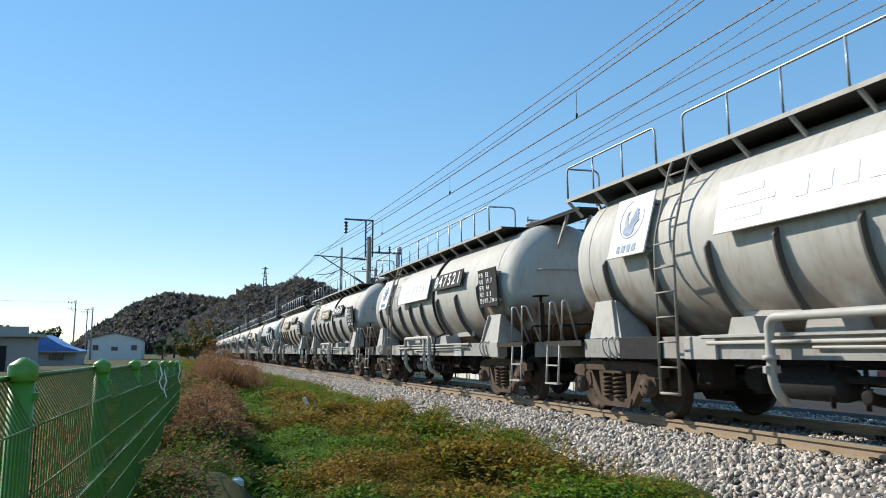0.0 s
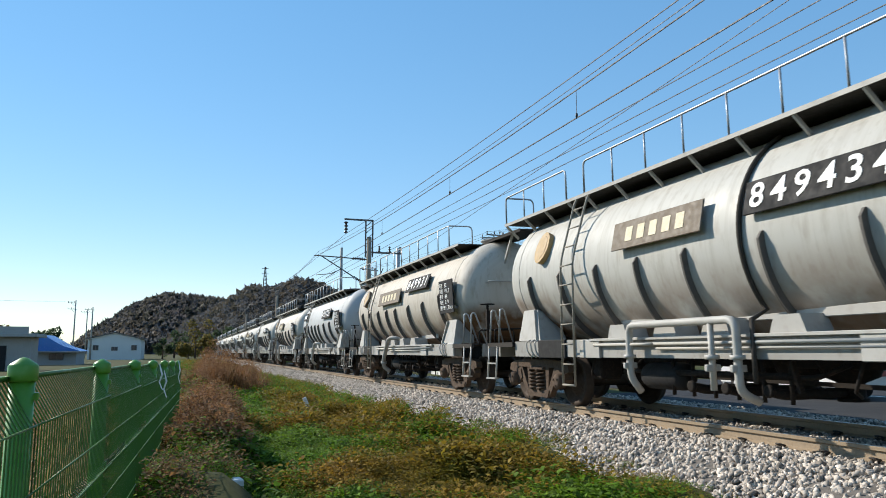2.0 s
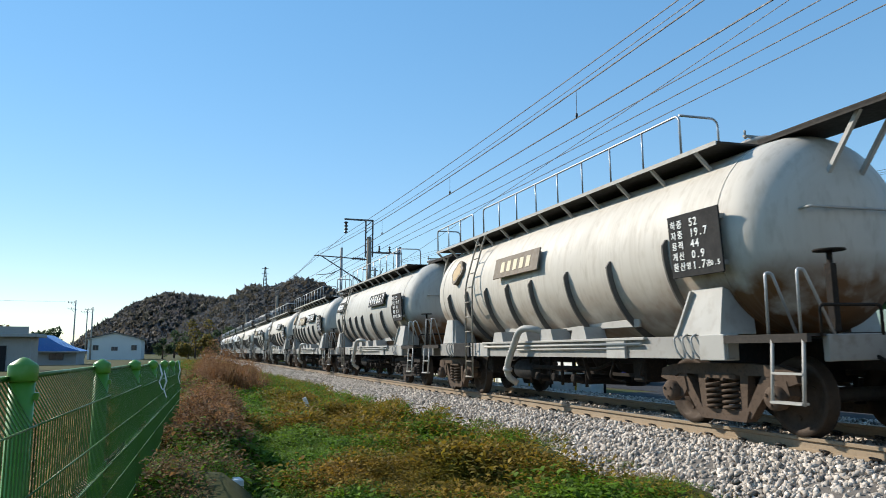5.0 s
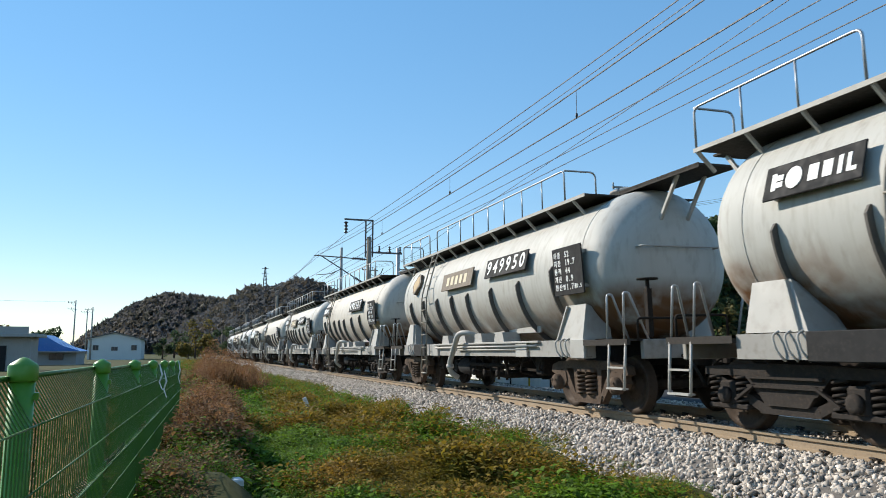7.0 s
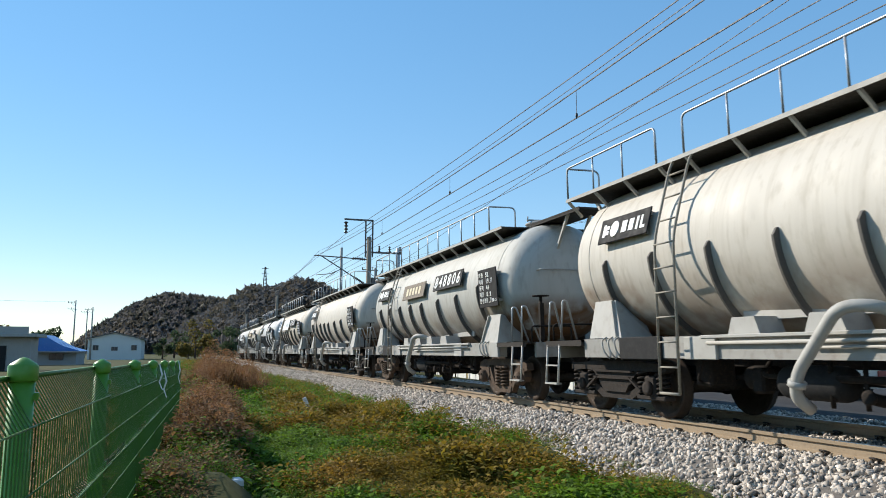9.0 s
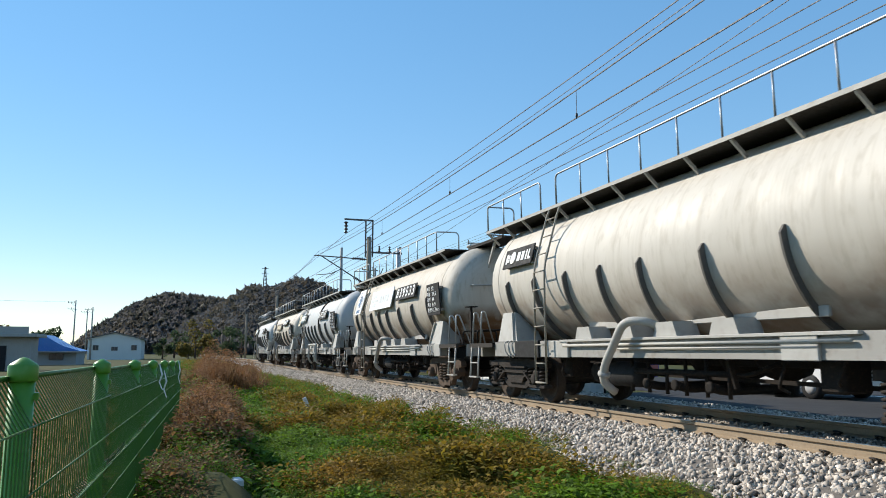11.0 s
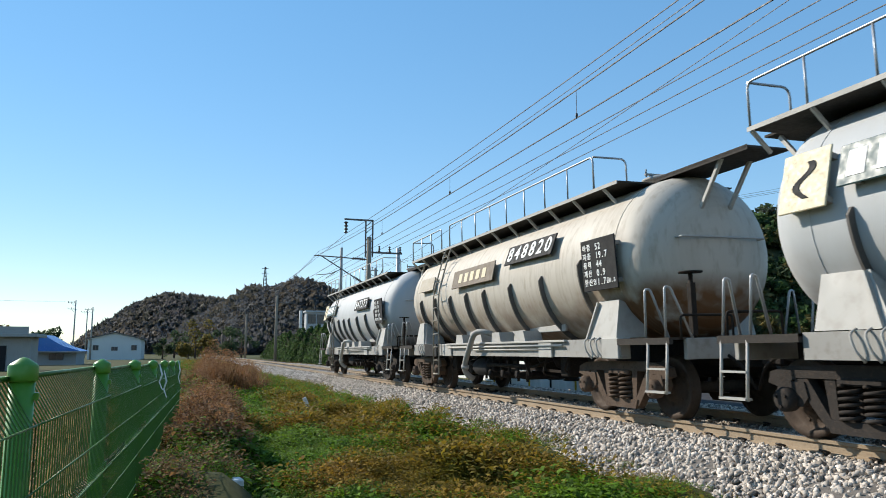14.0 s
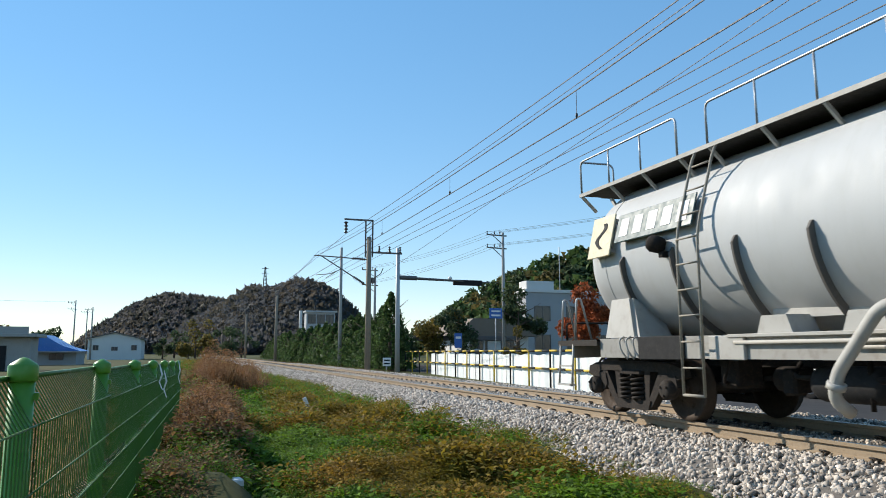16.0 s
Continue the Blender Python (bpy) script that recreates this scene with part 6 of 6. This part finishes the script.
def build_barrier():
    root = empty("safety_railing")
    for k in range(15):
        y = 18.6 + k * 1.95
        bm = NEWBM()
        tube(bm, [(barrier_x(y), y, -0.35), (barrier_x(y), y, 0.98)], 0.035, 8)
        part("post", bm, M_SAFEYELLOW if k % 2 else M_BLACK, root)
        if k == 14:
            continue
        for z in (0.98, 0.38):
            for j in range(3):
                ya, yb = y + 0.65 * j, y + 0.65 * (j + 1)
                bm = NEWBM()
                tube(bm, [(barrier_x(ya), ya, z), (barrier_x(yb), yb, z)], 0.035, 8)
                part("rail", bm, M_SAFEYELLOW if (j + k) % 2 else M_BLACK, root)
    tagged(root, "yellow and black striped steel safety railing", "railing")
    for k in range(10):
        y = 18.9 + k * 2.05
        bm = NEWBM()
        n = 10
        top, bot = [], []
        v0, v1 = [], []
        for i in range(n + 1):
            yy = y + 2.0 * i / n
            xx = barrier_x(yy) + 0.09 + 0.02 * math.sin(i * 2.1 + k)
            for z, lst in ((-0.3, v0), (0.86 + 0.03 * math.sin(i * 0.7 + k), v1)):
                lst.append((bm.verts.new((xx, yy, z)), bm.verts.new((xx + 0.02, yy, z))))
        for i in range(n):
            bm.faces.new((v0[i][0], v0[i + 1][0], v1[i + 1][0], v1[i][0]))
            bm.faces.new((v0[i][1], v1[i][1], v1[i + 1][1], v0[i + 1][1]))
            bm.faces.new((v1[i][0], v1[i + 1][0], v1[i + 1][1], v1[i][1]))
        tagged(part("hoarding_sheet", bm, M_HOARD), "white plastic sheet hung behind the railing", "hoarding", "sheets behind the railing")


build_barrier()


def build_sign(name, x, y, z, w, h, mat, label, face=M_WHITE, bars=2):
    root = empty(name, Matrix.Translation((x, y, -0.3)))
    bm = NEWBM()
    tube(bm, [(0, 0.06, -0.1), (0, 0.06, z + 0.3 + h / 2)], 0.045, 8)
    part("post", bm, M_PALE, root)
    bm = NEWBM()
    box(bm, -w / 2, w / 2, -0.02, 0.02, z + 0.3 - h / 2, z + 0.3 + h / 2, 0.01)
    p = part("panel", bm, mat, root)
    for k in range(bars):
        bm = NEWBM()
        zz = z + 0.3 + h * (0.2 - 0.4 * k)
        box(bm, -w * 0.36, w * 0.36, -0.03, -0.018, zz - h * 0.08, zz + h * 0.08)
        part("bar", bm, face, p)
    return tagged(root, label, "sign")


build_sign("road_sign", 21.3, 50, 3.75, 1.0, 0.75, M_SIGNBLUE, "blue road sign with white bars on a pole")
build_sign("parking_sign", 18.0, 49, 1.75, 0.55, 1.0, M_SIGNBLUE, "narrow blue sign on a pole", bars=1)
build_sign("trackside_sign", 11.55, 44.0, 0.35, 0.5, 0.5, M_WHITE, "small white trackside sign with dark marks", M_BLACK)


def build_car(x, y, rz, paint, label):
    root = empty("car", pose(x, y, -0.25, 0, 0, rz))
    bm = NEWBM()
    side = [(-2.1, 0.28), (2.1, 0.28), (2.15, 0.62), (1.95, 0.82), (1.1, 0.92), (0.45, 1.40), (-1.1, 1.44), (-1.85, 0.98), (-2.12, 0.9)]
    prism(bm, [(a, b) for a, b in side], "x", -0.85, 0.85)
    bmesh.ops.bevel(bm, geom=list(bm.edges), offset=0.05, segments=2, affect="EDGES")
    part("body", bm, paint, root)
    for sx in (-1, 1):
        bm = NEWBM()
        prism(bm, [(1.0, 0.95), (0.42, 1.34), (-1.05, 1.37), (-1.6, 0.98)], "x", *sorted((sx * 0.84, sx * 0.862)))
        part("side_window", bm, M_GLASS, root)
        for yy in (-1.3, 1.3):
            bm = NEWBM()
            lathe(bm, [(0.16, -0.1), (0.30, -0.1), (0.31, -0.07), (0.31, 0.07), (0.30, 0.1), (0.16, 0.1)], 18, Matrix.Translation((sx * 0.78, yy, 0.31)) @ pose(0, 0, 0, 0, 90, 0))
            t = part("wheel", bm, M_BLACK, root)
            bm = NEWBM()
            lathe(bm, [(0.17, -0.11), (0.18, 0.11), (0.05, 0.12)], 12, Matrix.Translation((sx * 0.78, yy, 0.31)) @ pose(0, 0, 0, 0, 90 * sx, 0))
            part("rim", bm, M_PALE, t)
    for yy in (2.12, -2.12):
        for sx in (-0.6, 0.6):
            bm = NEWBM()
            box(bm, sx - 0.15, sx + 0.15, yy - 0.04, yy + 0.04, 0.58, 0.72, 0.01)
            part("headlight" if yy > 0 else "tail_light", bm, M_PALE if yy > 0 else M_RED, root)
    return tagged(root, label, "car")


M_CARWHITE = material("car_white", (0.70, 0.70, 0.70), 0.25, 0, (0.66, 0.66, 0.66), (0.6, 0.6, 0.6), 1, 10, 0.3, 0.1, 0)
M_CARBLUE = material("car_violet_blue", (0.09, 0.07, 0.22), 0.25, 0, None, None, 1, 10, 0.3, 0.1, 0)
M_TRUCK = material("truck_bed_green", (0.22, 0.33, 0.29), 0.6, 0, (0.26, 0.35, 0.31), (0.2, 0.2, 0.17), 2, 14, 0.5, 0.3, 0.05)
build_car(15.6, 25.5, 0, M_CARBLUE, "violet blue saloon car parked by the road")
build_car(15.8, 16.2, 0, M_CARWHITE, "white saloon car parked by the road")
build_car(21.4, 57.0, 80, M_CARWHITE, "white car parked under the carport")


def build_truck():
    root = empty("flatbed_truck", pose(15.4, 9.8, -0.25))
    bm = NEWBM()
    box(bm, -1.05, 1.05, -2.2, 3.2, 1.15, 1.25)
    for y0, y1 in ((-2.2, -0.45), (-0.4, 1.35), (1.4, 3.2)):
        box(bm, -1.08, -1.03, y0, y1, 1.25, 2.1, 0.01)
        box(bm, 1.03, 1.08, y0, y1, 1.25, 2.1, 0.01)
    box(bm, -1.05, 1.05, 3.15, 3.2, 1.25, 2.1)
    part("cargo_bed", bm, M_TRUCK, root, "pale green drop-side cargo bed")
    bm = NEWBM()
    prism(bm, [(-4.1, 0.55), (-2.4, 0.55), (-2.4, 2.3), (-3.5, 2.3), (-4.1, 1.4)], "x", -0.95, 0.95)
    part("cab", bm, M_CARWHITE, root)
    bm = NEWBM()
    box(bm, -0.35, 0.35, -3.6, 3.0, 0.65, 0.95)
    part("chassis", bm, M_DARK, root)
    for sx in (-0.85, 0.85):
        for yy in (-3.1, 1.9):
            bm = NEWBM()
            lathe(bm, [(0.18, -0.13), (0.42, -0.12), (0.43, -0.08), (0.43, 0.08), (0.42, 0.12), (0.18, 0.13)], 20, Matrix.Translation((sx, yy, 0.43)) @ pose(0, 0, 0, 0, 90, 0))
            part("wheel", bm, M_BLACK, root)
    tagged(root, "parked flatbed truck with a pale green bed", "truck")


build_truck()


# ---- how the train rolls ----
def gone(t):
    """How far the train has rolled by t seconds."""
    return 0.4828 + 12.5502 * t - 0.03625 * t * t + 0.000525 * t ** 3


def wagon_pose(i, t):
    p = on_track(0, 5.75 + LENGTH * i - gone(t), 0)
    return Matrix.Translation(p) @ pose(0, 0, 0, 0, -CANT, 0)


def motions():
    for i, w in enumerate(WAGONS):
        walk(w, [(t / 2, wagon_pose(i, t / 2)) for t in range(33)])
    steps = [k / FPS for k in range(16 * FPS + 1)]
    turns = [(t, pose(0, 0, 0, math.degrees(gone(t) / 0.43), 0, 0)) for t in steps]
    for w in WAGONS:
        for bogie in w.children:
            if not bogie.name.startswith("bogie"):
                continue
            for o in bogie.children:
                if o.name.startswith("wheelset"):
                    spot = Matrix.Translation(o.location)
                    walk(o, [(t, spot @ m) for t, m in turns])


motions()
